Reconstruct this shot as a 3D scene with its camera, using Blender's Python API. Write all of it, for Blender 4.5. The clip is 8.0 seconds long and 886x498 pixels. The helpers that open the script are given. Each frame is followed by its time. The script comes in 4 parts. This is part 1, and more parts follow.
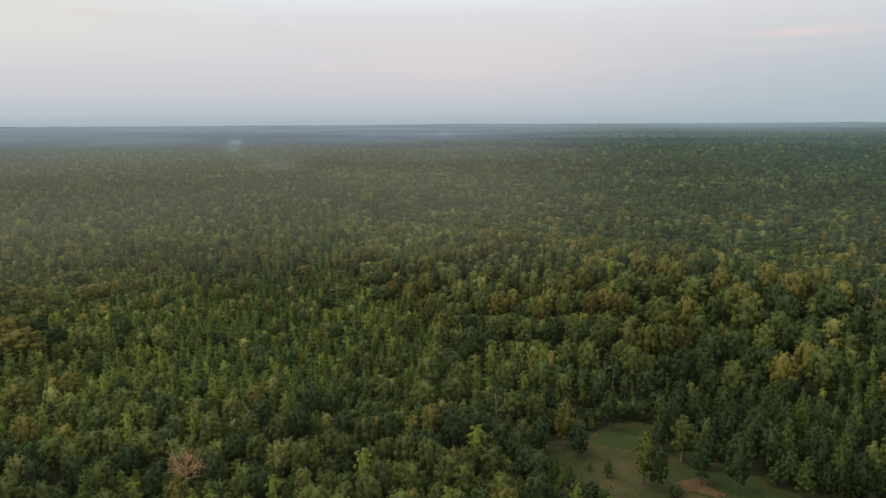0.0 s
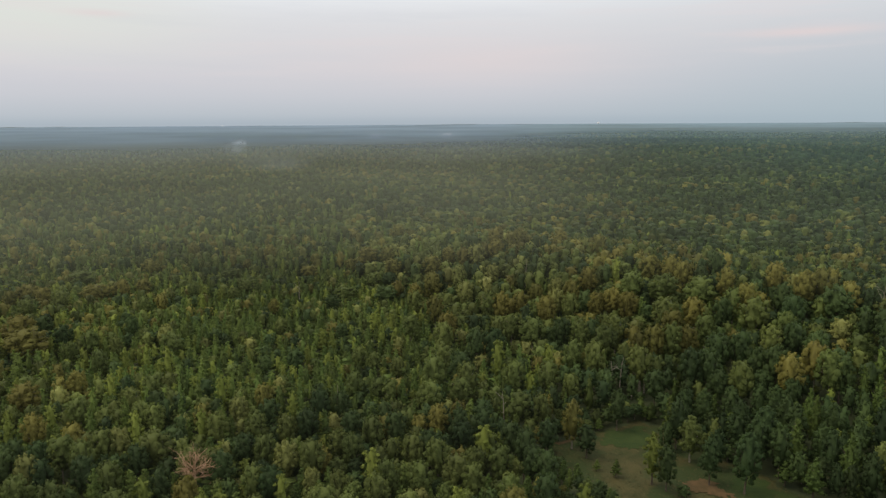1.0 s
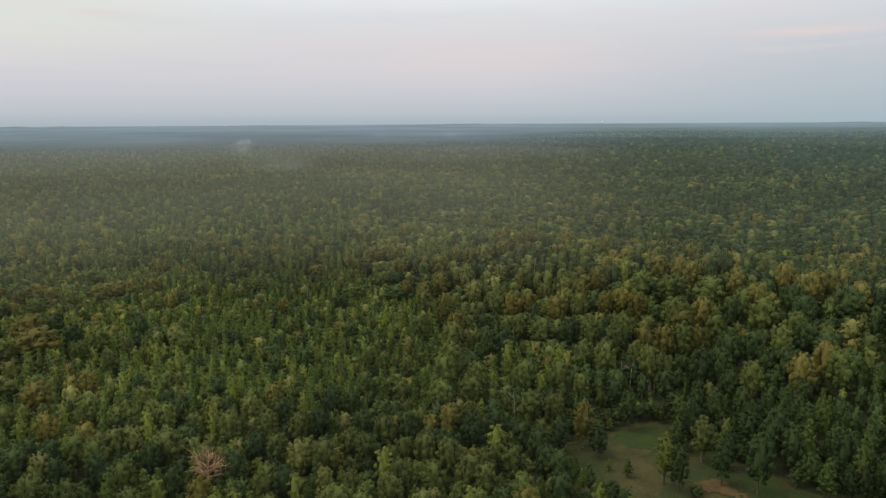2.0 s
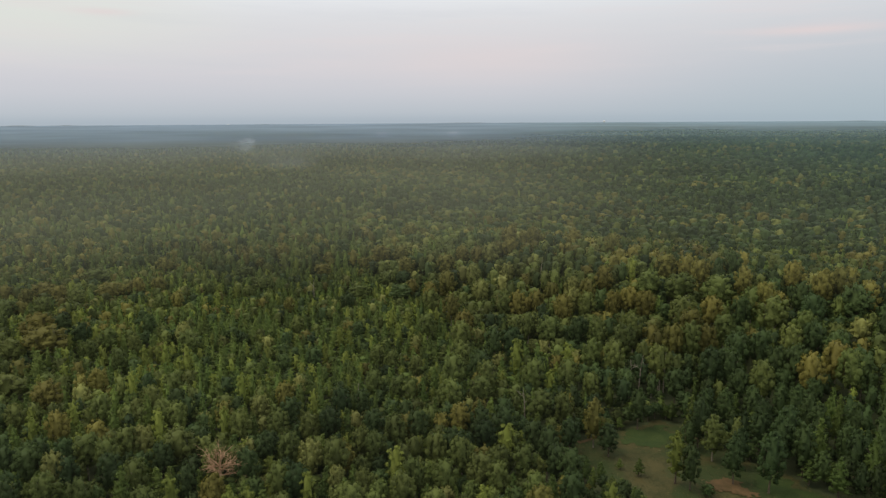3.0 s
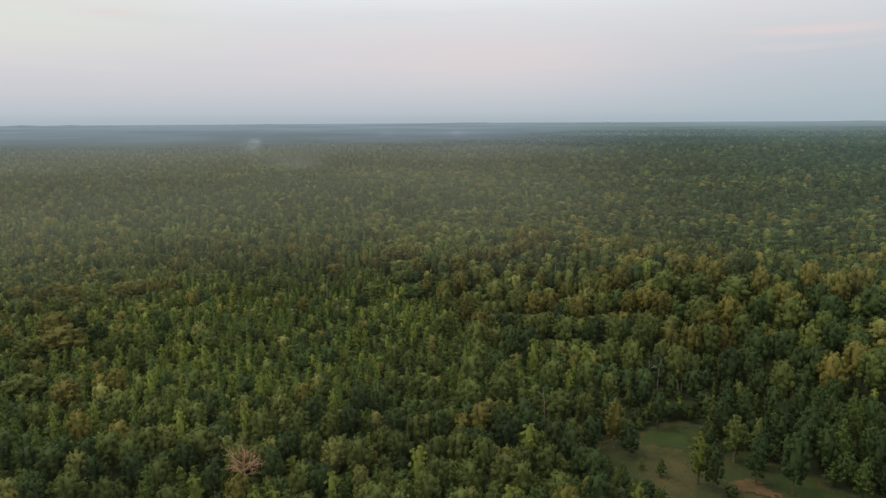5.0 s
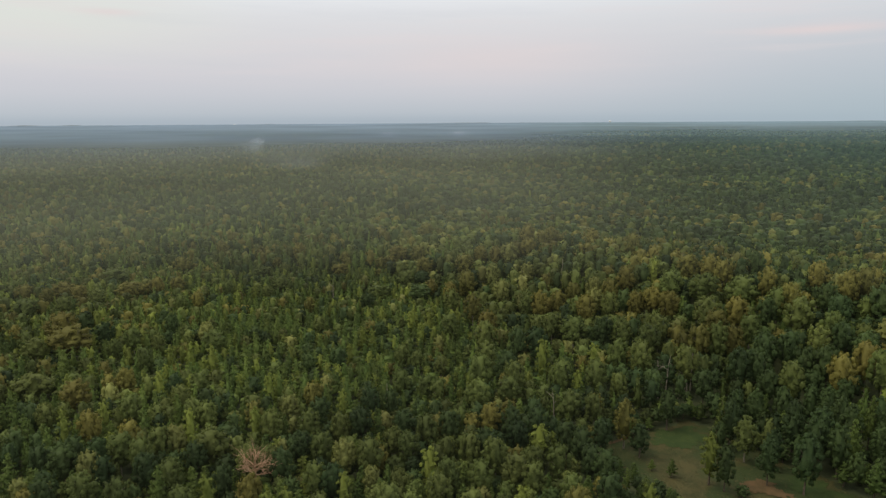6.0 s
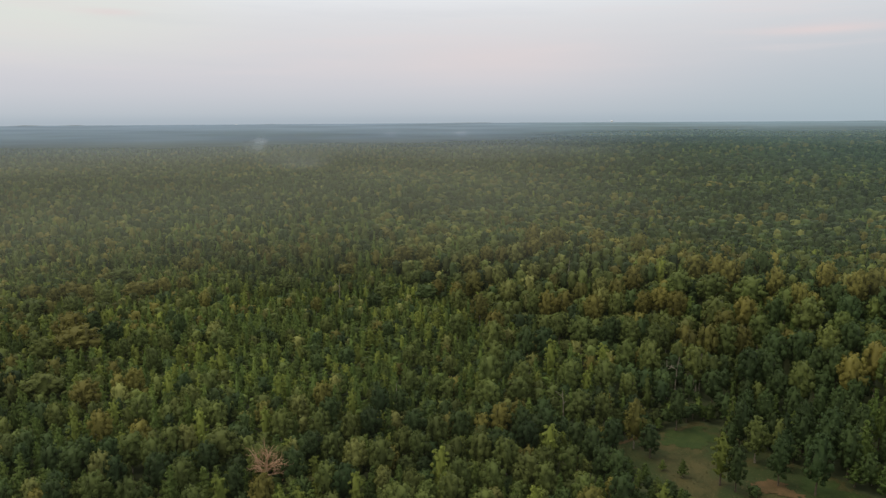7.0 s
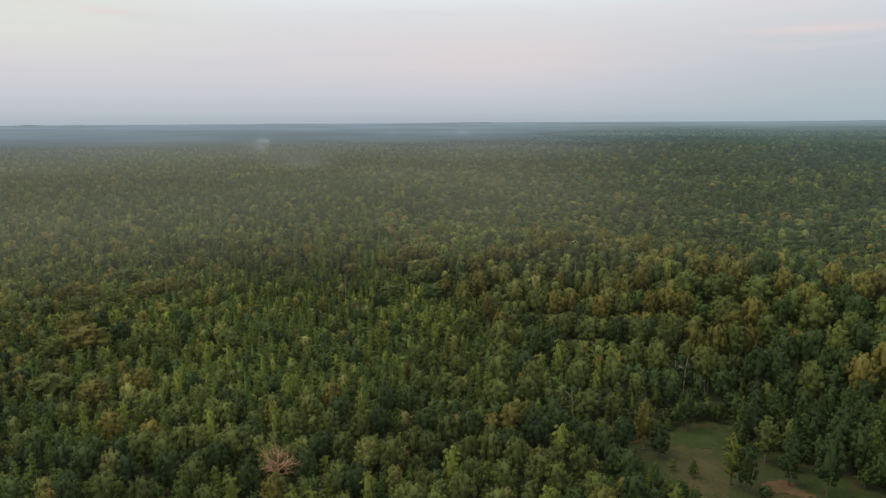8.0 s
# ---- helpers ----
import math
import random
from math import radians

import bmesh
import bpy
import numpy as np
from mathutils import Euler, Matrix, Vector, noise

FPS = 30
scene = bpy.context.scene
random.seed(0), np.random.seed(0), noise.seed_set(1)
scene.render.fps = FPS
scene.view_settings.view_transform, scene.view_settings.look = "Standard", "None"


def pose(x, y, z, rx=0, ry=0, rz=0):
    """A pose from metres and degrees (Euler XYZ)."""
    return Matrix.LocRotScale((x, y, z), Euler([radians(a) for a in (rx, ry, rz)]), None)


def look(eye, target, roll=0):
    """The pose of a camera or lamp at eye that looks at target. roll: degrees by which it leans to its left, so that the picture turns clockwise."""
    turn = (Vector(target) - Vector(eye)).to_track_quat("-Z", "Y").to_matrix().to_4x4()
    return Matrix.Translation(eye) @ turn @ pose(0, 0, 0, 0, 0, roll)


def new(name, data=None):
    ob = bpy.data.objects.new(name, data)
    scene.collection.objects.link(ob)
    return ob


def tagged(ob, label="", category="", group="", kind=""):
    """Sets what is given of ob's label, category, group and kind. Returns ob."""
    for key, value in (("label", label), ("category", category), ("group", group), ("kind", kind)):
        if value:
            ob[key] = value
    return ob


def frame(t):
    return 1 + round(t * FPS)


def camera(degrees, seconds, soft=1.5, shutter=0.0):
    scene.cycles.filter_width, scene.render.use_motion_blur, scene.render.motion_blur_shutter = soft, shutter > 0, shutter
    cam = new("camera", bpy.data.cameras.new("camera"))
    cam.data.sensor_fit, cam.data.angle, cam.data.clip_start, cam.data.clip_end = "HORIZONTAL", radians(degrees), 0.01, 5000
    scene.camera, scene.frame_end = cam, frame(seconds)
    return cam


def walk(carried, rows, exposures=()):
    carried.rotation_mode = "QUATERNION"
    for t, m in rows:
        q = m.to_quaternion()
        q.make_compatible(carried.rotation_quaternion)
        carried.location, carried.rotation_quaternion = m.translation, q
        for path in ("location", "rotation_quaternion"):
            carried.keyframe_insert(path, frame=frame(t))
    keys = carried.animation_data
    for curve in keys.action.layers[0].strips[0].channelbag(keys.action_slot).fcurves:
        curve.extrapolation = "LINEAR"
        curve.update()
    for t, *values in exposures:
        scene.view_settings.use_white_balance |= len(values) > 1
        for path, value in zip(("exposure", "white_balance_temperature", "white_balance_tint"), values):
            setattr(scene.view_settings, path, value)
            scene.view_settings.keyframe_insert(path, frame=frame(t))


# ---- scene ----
cam = camera(62.9, 8.0, soft=1.4)
PATH = [
    (0, (-0.365, 0.089, 77.308), (-0.391, 2.059, 76.962), -0.35),
    (0.5, (-0.787, 0.136, 77.274), (-0.817, 2.106, 76.927), -0.35),
    (1, (-1.524, 0.051, 77.236), (-1.557, 2.02, 76.891), -0.35),
    (1.5, (-2.433, 0.007, 77.223), (-2.471, 1.976, 76.878), -0.35),
    (3, (-5.525, -0.14, 77.265), (-5.571, 1.829, 76.916), -0.35),
    (3.5, (-6.545, -0.125, 77.257), (-6.593, 1.844, 76.908), -0.35),
    (4, (-7.553, -0.121, 77.248), (-7.604, 1.848, 76.899), -0.35),
    (4.5, (-8.591, -0.132, 77.25), (-8.644, 1.836, 76.901), -0.35),
    (6, (-11.61, -0.118, 77.319), (-11.668, 1.85, 76.97), -0.35),
    (6.5, (-12.631, -0.137, 77.337), (-12.691, 1.831, 76.987), -0.35),
    (7, (-13.626, -0.177, 77.362), (-13.688, 1.791, 77.013), -0.35),
    (7.5, (-14.617, -0.213, 77.373), (-14.68, 1.755, 77.024), -0.35),
    (8, (-15.633, -0.203, 77.391), (-15.698, 1.765, 77.041), -0.35),
]
walk(cam, [(t, look(eye, target, roll)) for t, eye, target, roll in PATH])

# ---- world, sun and exposure ----
def lin(r, g, b):
    """A display colour (0 to 255) as a linear one."""
    return tuple(((c / 255 + 0.055) / 1.055) ** 2.4 if c > 10 else c / 255 / 12.92 for c in (r, g, b)) + (1.0,)


SUN_HIGH, SUN_TURN = radians(60), radians(-88)
world = bpy.data.worlds.new("dusk_sky")
scene.world = world
world.use_nodes = True
wt = world.node_tree
wt.nodes.clear()


def add(tree, kind, **values):
    node = tree.nodes.new(kind)
    for key, value in values.items():
        node.inputs[key.replace("_", " ")].default_value = value
    return node


def math_node(tree, op, a, b=None, clamp=False):
    node = tree.nodes.new("ShaderNodeMath")
    node.operation, node.use_clamp = op, clamp
    for i, v in enumerate((a, b)):
        if v is None:
            continue
        if isinstance(v, (int, float)):
            node.inputs[i].default_value = v
        else:
            tree.links.new(v, node.inputs[i])
    return node.outputs[0]


def mix_colour(tree, fac, a, b, blend="MIX"):
    node = tree.nodes.new("ShaderNodeMix")
    node.data_type, node.blend_type = "RGBA", blend
    for i, v in ((0, fac), (6, a), (7, b)):
        if isinstance(v, (int, float, tuple)):
            node.inputs[i].default_value = v
        else:
            tree.links.new(v, node.inputs[i])
    return node.outputs[2]


def ramp(tree, fac, stops, soft=False):
    node = tree.nodes.new("ShaderNodeValToRGB")
    node.color_ramp.interpolation = "B_SPLINE" if soft else "LINEAR"
    els = node.color_ramp.elements
    while len(els) < len(stops):
        els.new(0.5)
    for el, (pos, col) in zip(els, stops):
        el.position, el.color = pos, col
    if fac is not None:
        tree.links.new(fac, node.inputs[0])
    return node.outputs[0]


def map_range(tree, v, a, b, c=0.0, d=1.0):
    node = tree.nodes.new("ShaderNodeMapRange")
    node.interpolation_type = "SMOOTHSTEP"
    tree.links.new(v, node.inputs[0])
    for i, x in enumerate((a, b, c, d)):
        node.inputs[i + 1].default_value = x
    return node.outputs[0]


def build_sky():
    t = wt
    coord = t.nodes.new("ShaderNodeTexCoord")
    split = t.nodes.new("ShaderNodeSeparateXYZ")
    t.links.new(coord.outputs["Generated"], split.inputs[0])
    sx, sz = split.outputs[0], split.outputs[2]
    sky = t.nodes.new("ShaderNodeTexSky")
    sky.sky_type, sky.sun_disc = "NISHITA", False
    sky.sun_elevation, sky.sun_rotation = SUN_HIGH, SUN_TURN
    blue = mix_colour(t, 1.0, sky.outputs[0], (0.1, 0.1, 0.1, 1), "MULTIPLY")
    # the cloud sheet, from the horizon upwards
    deck = ramp(t, sz, [
        (0.0, lin(163, 175, 186)), (0.01, lin(178, 187, 196)), (0.035, lin(194, 196, 204)), (0.07, lin(206, 203, 208)),
        (0.11, lin(213, 210, 212)), (0.16, lin(219, 221, 223)), (0.35, (1.2, 1.22, 1.26, 1)), (0.8, (2.8, 2.8, 2.75, 1))], True)
    # colder towards the right low down, creamier towards the left higher up
    cold = math_node(t, "MULTIPLY", map_range(t, sx, 0.0, 0.55), map_range(t, sz, 0.15, 0.0, 0.25, 1.0))
    deck = mix_colour(t, math_node(t, "MULTIPLY", cold, 0.75), deck, lin(163, 180, 190))
    cream = math_node(t, "MULTIPLY", map_range(t, sx, -0.2, -0.52), map_range(t, sz, 0.05, 0.13))
    deck = mix_colour(t, math_node(t, "MULTIPLY", cream, 0.6), deck, lin(218, 221, 208))
    # long flat streaks
    stretch = add(t, "ShaderNodeMapping", Scale=(2.2, 2.2, 26.0), Location=(0.4, 0.0, 0.3))
    t.links.new(coord.outputs["Generated"], stretch.inputs[0])
    wisps = add(t, "ShaderNodeTexNoise", Scale=2.2, Detail=4.0, Roughness=0.5)
    t.links.new(stretch.outputs[0], wisps.inputs["Vector"])
    rosy = math_node(t, "MULTIPLY", map_range(t, wisps.outputs[0], 0.48, 0.75), map_range(t, sz, 0.03, 0.09))
    deck = mix_colour(t, math_node(t, "MULTIPLY", rosy, 0.28), deck, lin(222, 209, 209))
    dusky = math_node(t, "MULTIPLY", map_range(t, wisps.outputs[0], 0.5, 0.25), map_range(t, sz, 0.0, 0.06))
    deck = mix_colour(t, math_node(t, "MULTIPLY", dusky, 0.14), deck, lin(190, 194, 202))
    # two thin rosy clouds that catch the last light
    for cx, cz, wx, wz, amount in ((0.425, 0.106, 0.065, 0.0055, 0.75), (-0.427, 0.133, 0.03, 0.0045, 0.6), (0.05, 0.082, 0.16, 0.026, 0.4)):
        across = math_node(t, "POWER", math_node(t, "DIVIDE", math_node(t, "SUBTRACT", sx, cx), wx), 2.0)
        bent = math_node(t, "ADD", sz, math_node(t, "MULTIPLY", wisps.outputs[0], 0.004))
        upward = math_node(t, "POWER", math_node(t, "DIVIDE", math_node(t, "SUBTRACT", bent, cz), wz), 2.0)
        puff = math_node(t, "EXPONENT", math_node(t, "MULTIPLY", math_node(t, "ADD", across, upward), -1.0))
        deck = mix_colour(t, math_node(t, "MULTIPLY", puff, amount), deck, lin(221, 205, 204))
    both = mix_colour(t, 0.93, blue, deck)
    back = add(t, "ShaderNodeBackground", Strength=1.0)
    t.links.new(both, back.inputs[0])
    out = t.nodes.new("ShaderNodeOutputWorld")
    t.links.new(back.outputs[0], out.inputs[0])


build_sky()
sun_data = bpy.data.lights.new("sun", "SUN")
sun_data.energy, sun_data.angle, sun_data.color = 1.5, radians(30), (1.0, 0.90, 0.74)
sun = new("sun", sun_data)
sun.matrix_world = look((0, 0, 0), (-math.sin(SUN_TURN) * math.cos(SUN_HIGH), -math.cos(SUN_TURN) * math.cos(SUN_HIGH), -math.sin(SUN_HIGH)))
scene.view_settings.exposure = 0.12


# ---- materials ----
def leaf_material(name, base, other, joined):
    """Foliage: one hue a tree, with finer change from clump to clump and from stand to stand."""
    m = bpy.data.materials.new(name)
    m.use_nodes = True
    t = m.node_tree
    bsdf = t.nodes["Principled BSDF"]
    if joined:
        one = t.nodes.new("ShaderNodeAttribute")
        one.attribute_name = "tree_tint"
        pick = one.outputs["Fac"]
    else:
        pick = t.nodes.new("ShaderNodeObjectInfo").outputs["Random"]
    geo = t.nodes.new("ShaderNodeNewGeometry")
    hue = mix_colour(t, pick, base + (1,), other + (1,))
    n = add(t, "ShaderNodeTexNoise", Scale=0.55, Detail=3.0)
    t.links.new(geo.outputs["Position"], n.inputs["Vector"])
    light = math_node(t, "ADD", math_node(t, "MULTIPLY", n.outputs[0], 0.6), math_node(t, "MULTIPLY", geo.outputs["Random Per Island"], 0.16))
    stand = add(t, "ShaderNodeTexNoise", Scale=0.014, Detail=4.0, Roughness=0.6)
    t.links.new(geo.outputs["Position"], stand.inputs["Vector"])
    light = math_node(t, "MULTIPLY", math_node(t, "ADD", light, 0.62), map_range(t, stand.outputs[0], 0.3, 0.7, 0.78, 1.22))
    per_tree = math_node(t, "ADD", math_node(t, "MULTIPLY", math_node(t, "FRACT", math_node(t, "MULTIPLY", pick, 7.31)), 0.80 if joined else 0.40), 0.62 if joined else 0.84)
    grey = t.nodes.new("ShaderNodeCombineColor")
    v = math_node(t, "MULTIPLY", light, per_tree)
    for i in range(3):
        t.links.new(v, grey.inputs[i])
    col = mix_colour(t, 1.0, hue, grey.outputs[0], "MULTIPLY")
    t.links.new(col, bsdf.inputs["Base Color"])
    bsdf.inputs["Roughness"].default_value = 0.62
    bsdf.inputs["Specular IOR Level"].default_value = 0.14
    # thin leaves let some light through
    glow = t.nodes.new("ShaderNodeBsdfTranslucent")
    t.links.new(mix_colour(t, 1.0, col, (1.0, 1.0, 0.6, 1), "MULTIPLY"), glow.inputs[0])
    both = add(t, "ShaderNodeMixShader", Fac=0.3)
    t.links.new(bsdf.outputs[0], both.inputs[1])
    t.links.new(glow.outputs[0], both.inputs[2])
    t.links.new(both.outputs[0], t.nodes["Material Output"].inputs[0])
    return m


HUES = {
    "green": ((0.030, 0.053, 0.017), (0.050, 0.076, 0.021)),
    "olive": ((0.078, 0.104, 0.026), (0.106, 0.125, 0.031)),
    "rust": ((0.120, 0.118, 0.027), (0.156, 0.140, 0.032)),
    "pale": ((0.150, 0.166, 0.046), (0.186, 0.190, 0.056)),
    "lime": ((0.128, 0.160, 0.028), (0.156, 0.184, 0.034)),
    "pine": ((0.070, 0.110, 0.025), (0.106, 0.142, 0.030)),
}
KINDS = list(HUES)
LEAF = {k: leaf_material(k + "_leaves", *HUES[k], False) for k in KINDS}
LEAF_JOINED = {k: leaf_material(k + "_leaves_of_woods", *HUES[k], True) for k in KINDS}


def rough_material(name, dark, light, scale, roughness=0.85, fine=6.0, bump=0.4, extra=None):
    m = bpy.data.materials.new(name)
    m.use_nodes = True
    t = m.node_tree
    bsdf = t.nodes["Principled BSDF"]
    geo = t.nodes.new("ShaderNodeNewGeometry")
    big = add(t, "ShaderNodeTexNoise", Scale=scale, Detail=5.0, Roughness=0.6)
    small = add(t, "ShaderNodeTexNoise", Scale=scale * fine, Detail=3.0)
    for n in (big, small):
        t.links.new(geo.outputs["Position"], n.inputs["Vector"])
    f = map_range(t, math_node(t, "ADD", math_node(t, "MULTIPLY", big.outputs[0], 0.65), math_node(t, "MULTIPLY", small.outputs[0], 0.35)), 0.36, 0.64)
    col = mix_colour(t, f, dark + (1,), light + (1,))
    if extra:
        patch = add(t, "ShaderNodeTexNoise", Scale=scale * 0.45, Detail=3.0)
        t.links.new(geo.outputs["Position"], patch.inputs["Vector"])
        col = mix_colour(t, map_range(t, patch.outputs[0], 0.43, 0.58), col, extra + (1,))
    t.links.new(col, bsdf.inputs["Base Color"])
    bsdf.inputs["Roughness"].default_value = roughness
    bsdf.inputs["Specular IOR Level"].default_value = 0.2
    b = add(t, "ShaderNodeBump", Strength=bump, Distance=0.3)
    t.links.new(small.outputs[0], b.inputs["Height"])
    t.links.new(b.outputs[0], bsdf.inputs["Normal"])
    return m


BARK = rough_material("bark", (0.07, 0.052, 0.038), (0.16, 0.125, 0.09), 1.5)
PALE_BARK = rough_material("pale_bark", (0.18, 0.15, 0.11), (0.36, 0.31, 0.24), 1.2)
DEAD_WOOD = rough_material("dead_wood", (0.27, 0.155, 0.080), (0.50, 0.335, 0.205), 1.3)
LITTER = rough_material("forest_floor", (0.026, 0.036, 0.014), (0.056, 0.066, 0.026), 0.05, fine=9)
GRASS = rough_material("meadow_grass", (0.036, 0.039, 0.011), (0.066, 0.057, 0.019), 0.22, fine=9, extra=(0.030, 0.043, 0.011))
LUSH = rough_material("lush_grass", (0.022, 0.040, 0.008), (0.036, 0.054, 0.011), 0.4, fine=7)
BLADES = rough_material("grass_blades", (0.044, 0.050, 0.016), (0.084, 0.074, 0.028), 0.3)
EARTH = rough_material("red_earth", (0.072, 0.050, 0.020), (0.112, 0.068, 0.030), 0.6)
WHITE = rough_material("white_paint", (0.80, 0.80, 0.78), (0.90, 0.89, 0.87), 0.3)
ROOFING = rough_material("pale_roofing", (0.76, 0.70, 0.67), (0.88, 0.82, 0.80), 0.05)


def painted_haze_material(name, reach, thick):
    """Painted distance haze for a lit sheet: clear close by, denser with the way from the middle of the place."""
    m = bpy.data.materials.new(name)
    m.use_nodes = True
    t = m.node_tree
    t.nodes.clear()
    geo = t.nodes.new("ShaderNodeNewGeometry")
    length = t.nodes.new("ShaderNodeVectorMath")
    length.operation = "LENGTH"
    t.links.new(geo.outputs["Position"], length.inputs[0])
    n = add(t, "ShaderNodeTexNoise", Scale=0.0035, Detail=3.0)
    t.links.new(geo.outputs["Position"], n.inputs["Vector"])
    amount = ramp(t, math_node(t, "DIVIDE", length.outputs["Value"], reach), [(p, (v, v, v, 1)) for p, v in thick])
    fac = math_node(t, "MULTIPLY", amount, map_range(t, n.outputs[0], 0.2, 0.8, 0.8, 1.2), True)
    # painted denser over the western woods
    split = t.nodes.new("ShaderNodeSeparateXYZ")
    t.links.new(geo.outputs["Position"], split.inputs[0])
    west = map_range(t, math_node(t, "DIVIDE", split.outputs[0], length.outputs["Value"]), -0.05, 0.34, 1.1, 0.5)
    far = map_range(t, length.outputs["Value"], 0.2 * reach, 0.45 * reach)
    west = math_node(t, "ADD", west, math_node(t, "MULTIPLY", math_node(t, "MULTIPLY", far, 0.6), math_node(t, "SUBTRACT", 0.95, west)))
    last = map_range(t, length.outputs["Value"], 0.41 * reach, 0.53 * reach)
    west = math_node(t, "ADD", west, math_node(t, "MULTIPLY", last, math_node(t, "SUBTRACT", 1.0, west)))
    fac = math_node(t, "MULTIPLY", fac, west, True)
    # haze tone painted by distance: grey-green, then blue, with teal in the east
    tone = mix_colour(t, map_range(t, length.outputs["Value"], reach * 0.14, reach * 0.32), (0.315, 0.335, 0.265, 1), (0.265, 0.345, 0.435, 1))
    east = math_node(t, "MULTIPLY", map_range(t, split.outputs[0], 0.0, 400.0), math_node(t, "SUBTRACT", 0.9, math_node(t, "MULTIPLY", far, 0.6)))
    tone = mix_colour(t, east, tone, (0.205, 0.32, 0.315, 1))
    return lit_veil(m, fac, tone)


def lit_veil(m, fac, colour):
    t = m.node_tree
    clear, mix = t.nodes.new("ShaderNodeBsdfTransparent"), t.nodes.new("ShaderNodeMixShader")
    near, far = t.nodes.new("ShaderNodeBsdfDiffuse"), t.nodes.new("ShaderNodeBsdfTranslucent")
    for node in (near, far):
        t.links.new(colour, node.inputs[0])
    half = add(t, "ShaderNodeMixShader", Fac=0.3)
    t.links.new(near.outputs[0], half.inputs[1])
    t.links.new(far.outputs[0], half.inputs[2])
    t.links.new(fac, mix.inputs[0])
    t.links.new(clear.outputs[0], mix.inputs[1])
    t.links.new(half.outputs[0], mix.inputs[2])
    t.links.new(mix.outputs[0], t.nodes.new("ShaderNodeOutputMaterial").inputs[0])
    return m


# ---- the lie of the land ----
def smooth(v, a, b):
    s = np.clip((v - a) / (b - a), 0, 1)
    return s * s * (3 - 2 * s)


# farther rises and hollows: middle, reach, height
SWELLS = [(-260, 560, 150, 0.7), (20, 560, 120, -4.2), (230, 520, 120, -4.5), (-420, 760, 170, 4.2), (-140, 720, 140, 7.2), (60, 760, 130, -7.9),
          (330, 800, 160, 7.5), (-580, 1010, 200, 13.1), (-280, 960, 170, 5.5), (-20, 1030, 150, -6.7), (230, 1060, 140, 14.5), (520, 1070, 190, 19.3),
          (-520, 1290, 200, 26.0), (-220, 1270, 180, 22.0), (80, 1230, 140, 19.4), (420, 1290, 200, 20.8), (780, 1180, 230, 22.0), (-860, 1150, 230, 24.0)]


def rise(x, y):
    """Height of the ground: a low wooded hill, the valley behind it, farther ridges and the far upland."""
    x, y = np.asarray(x, float), np.asarray(y, float)
    a, p = (x - 90) * 0.67 - (y - 256) * 0.74, (x - 90) * 0.74 + (y - 256) * 0.67
    r = np.hypot(x, y)
    h = 1 + 16.5 * np.exp(-(p / 48) ** 2 - (a / 200) ** 2)
    for cx, cy, reach, high in SWELLS:
        h = h + high * np.exp(-((x - cx) ** 2 + (y - cy) ** 2) / reach ** 2)
    h = h + smooth(r, 450, 900) * (1.6 * np.sin(x / 83 + 1.3) * np.cos(y / 61 + 0.4) + 1.3 * np.sin(x / 47 + y / 61 + np.sin(x / 57)))
    h = h + smooth(r, 1250, 1700) * 4 + 15 * np.exp(-((r - 2000) / 300) ** 2) * (0.75 + 0.25 * np.sin(x / 330 + 2.6))
    h = h + 11 * np.exp(-((r - 3150) / 240) ** 2) * (0.7 + 0.3 * np.sin(x / 520 + 0.6))
    far = np.clip((r - 2300) / 2650, 0, 1)
    return h + 53 * far ** 1.5 + far * (2.4 * np.sin(x / 420 + 0.8) + 1.4 * np.sin(x / 190 + 2) + 1.2 * np.sin(r / 130 + x / 260))


def ease(v, a, b):
    s = min(1.0, max(0.0, (v - a) / (b - a)))
    return s * s * (3 - 2 * s)


def mesh_from(name, verts, faces, material, shade=False, normals=None):
    me = bpy.data.meshes.new(name)
    verts, faces = np.asarray(verts, np.float32), np.asarray(faces, np.int32)
    k = faces.shape[1]
    me.vertices.add(len(verts))
    me.vertices.foreach_set("co", verts.ravel())
    me.loops.add(faces.size)
    me.loops.foreach_set("vertex_index", faces.ravel())
    me.polygons.add(len(faces))
    me.polygons.foreach_set("loop_start", np.arange(0, faces.size, k, dtype=np.int32))
    me.polygons.foreach_set("use_smooth", np.full(len(faces), shade))
    me.materials.append(material)
    me.update(calc_edges=True)
    if normals is not None:
        me.normals_split_custom_set_from_vertices(np.asarray(normals, np.float32))
    return me


def build_ground():
    rings = np.concatenate([[0.0], np.geomspace(4, 4950, 200)])
    turns = np.linspace(0, 2 * math.pi, 241)[:-1]
    rr, tt = np.meshgrid(rings, turns, indexing="ij")
    x, y = rr * np.sin(tt), rr * np.cos(tt)
    verts = np.stack([x, y, rise(x, y)], -1).reshape(-1, 3)
    i, j = np.meshgrid(np.arange(len(rings) - 1), np.arange(240), indexing="ij")
    k = (j + 1) % 240
    faces = np.stack([i * 240 + j, (i + 1) * 240 + j, (i + 1) * 240 + k, i * 240 + k], -1).reshape(-1, 4)
    tagged(new("ground", mesh_from("ground", verts, faces[:, ::-1], LITTER, True)), "dark leaf-littered forest ground rolling to the horizon", "ground", kind="structure")


build_ground()

MEADOW = [(21, 149), (20.7, 161), (22, 165), (28, 166.5), (34, 170), (40, 173.5), (46, 176), (50, 171), (56, 160), (60, 152), (65, 150),
          (67, 142), (72, 134), (97, 126), (100, 112), (60, 106), (32, 116), (29, 137)]


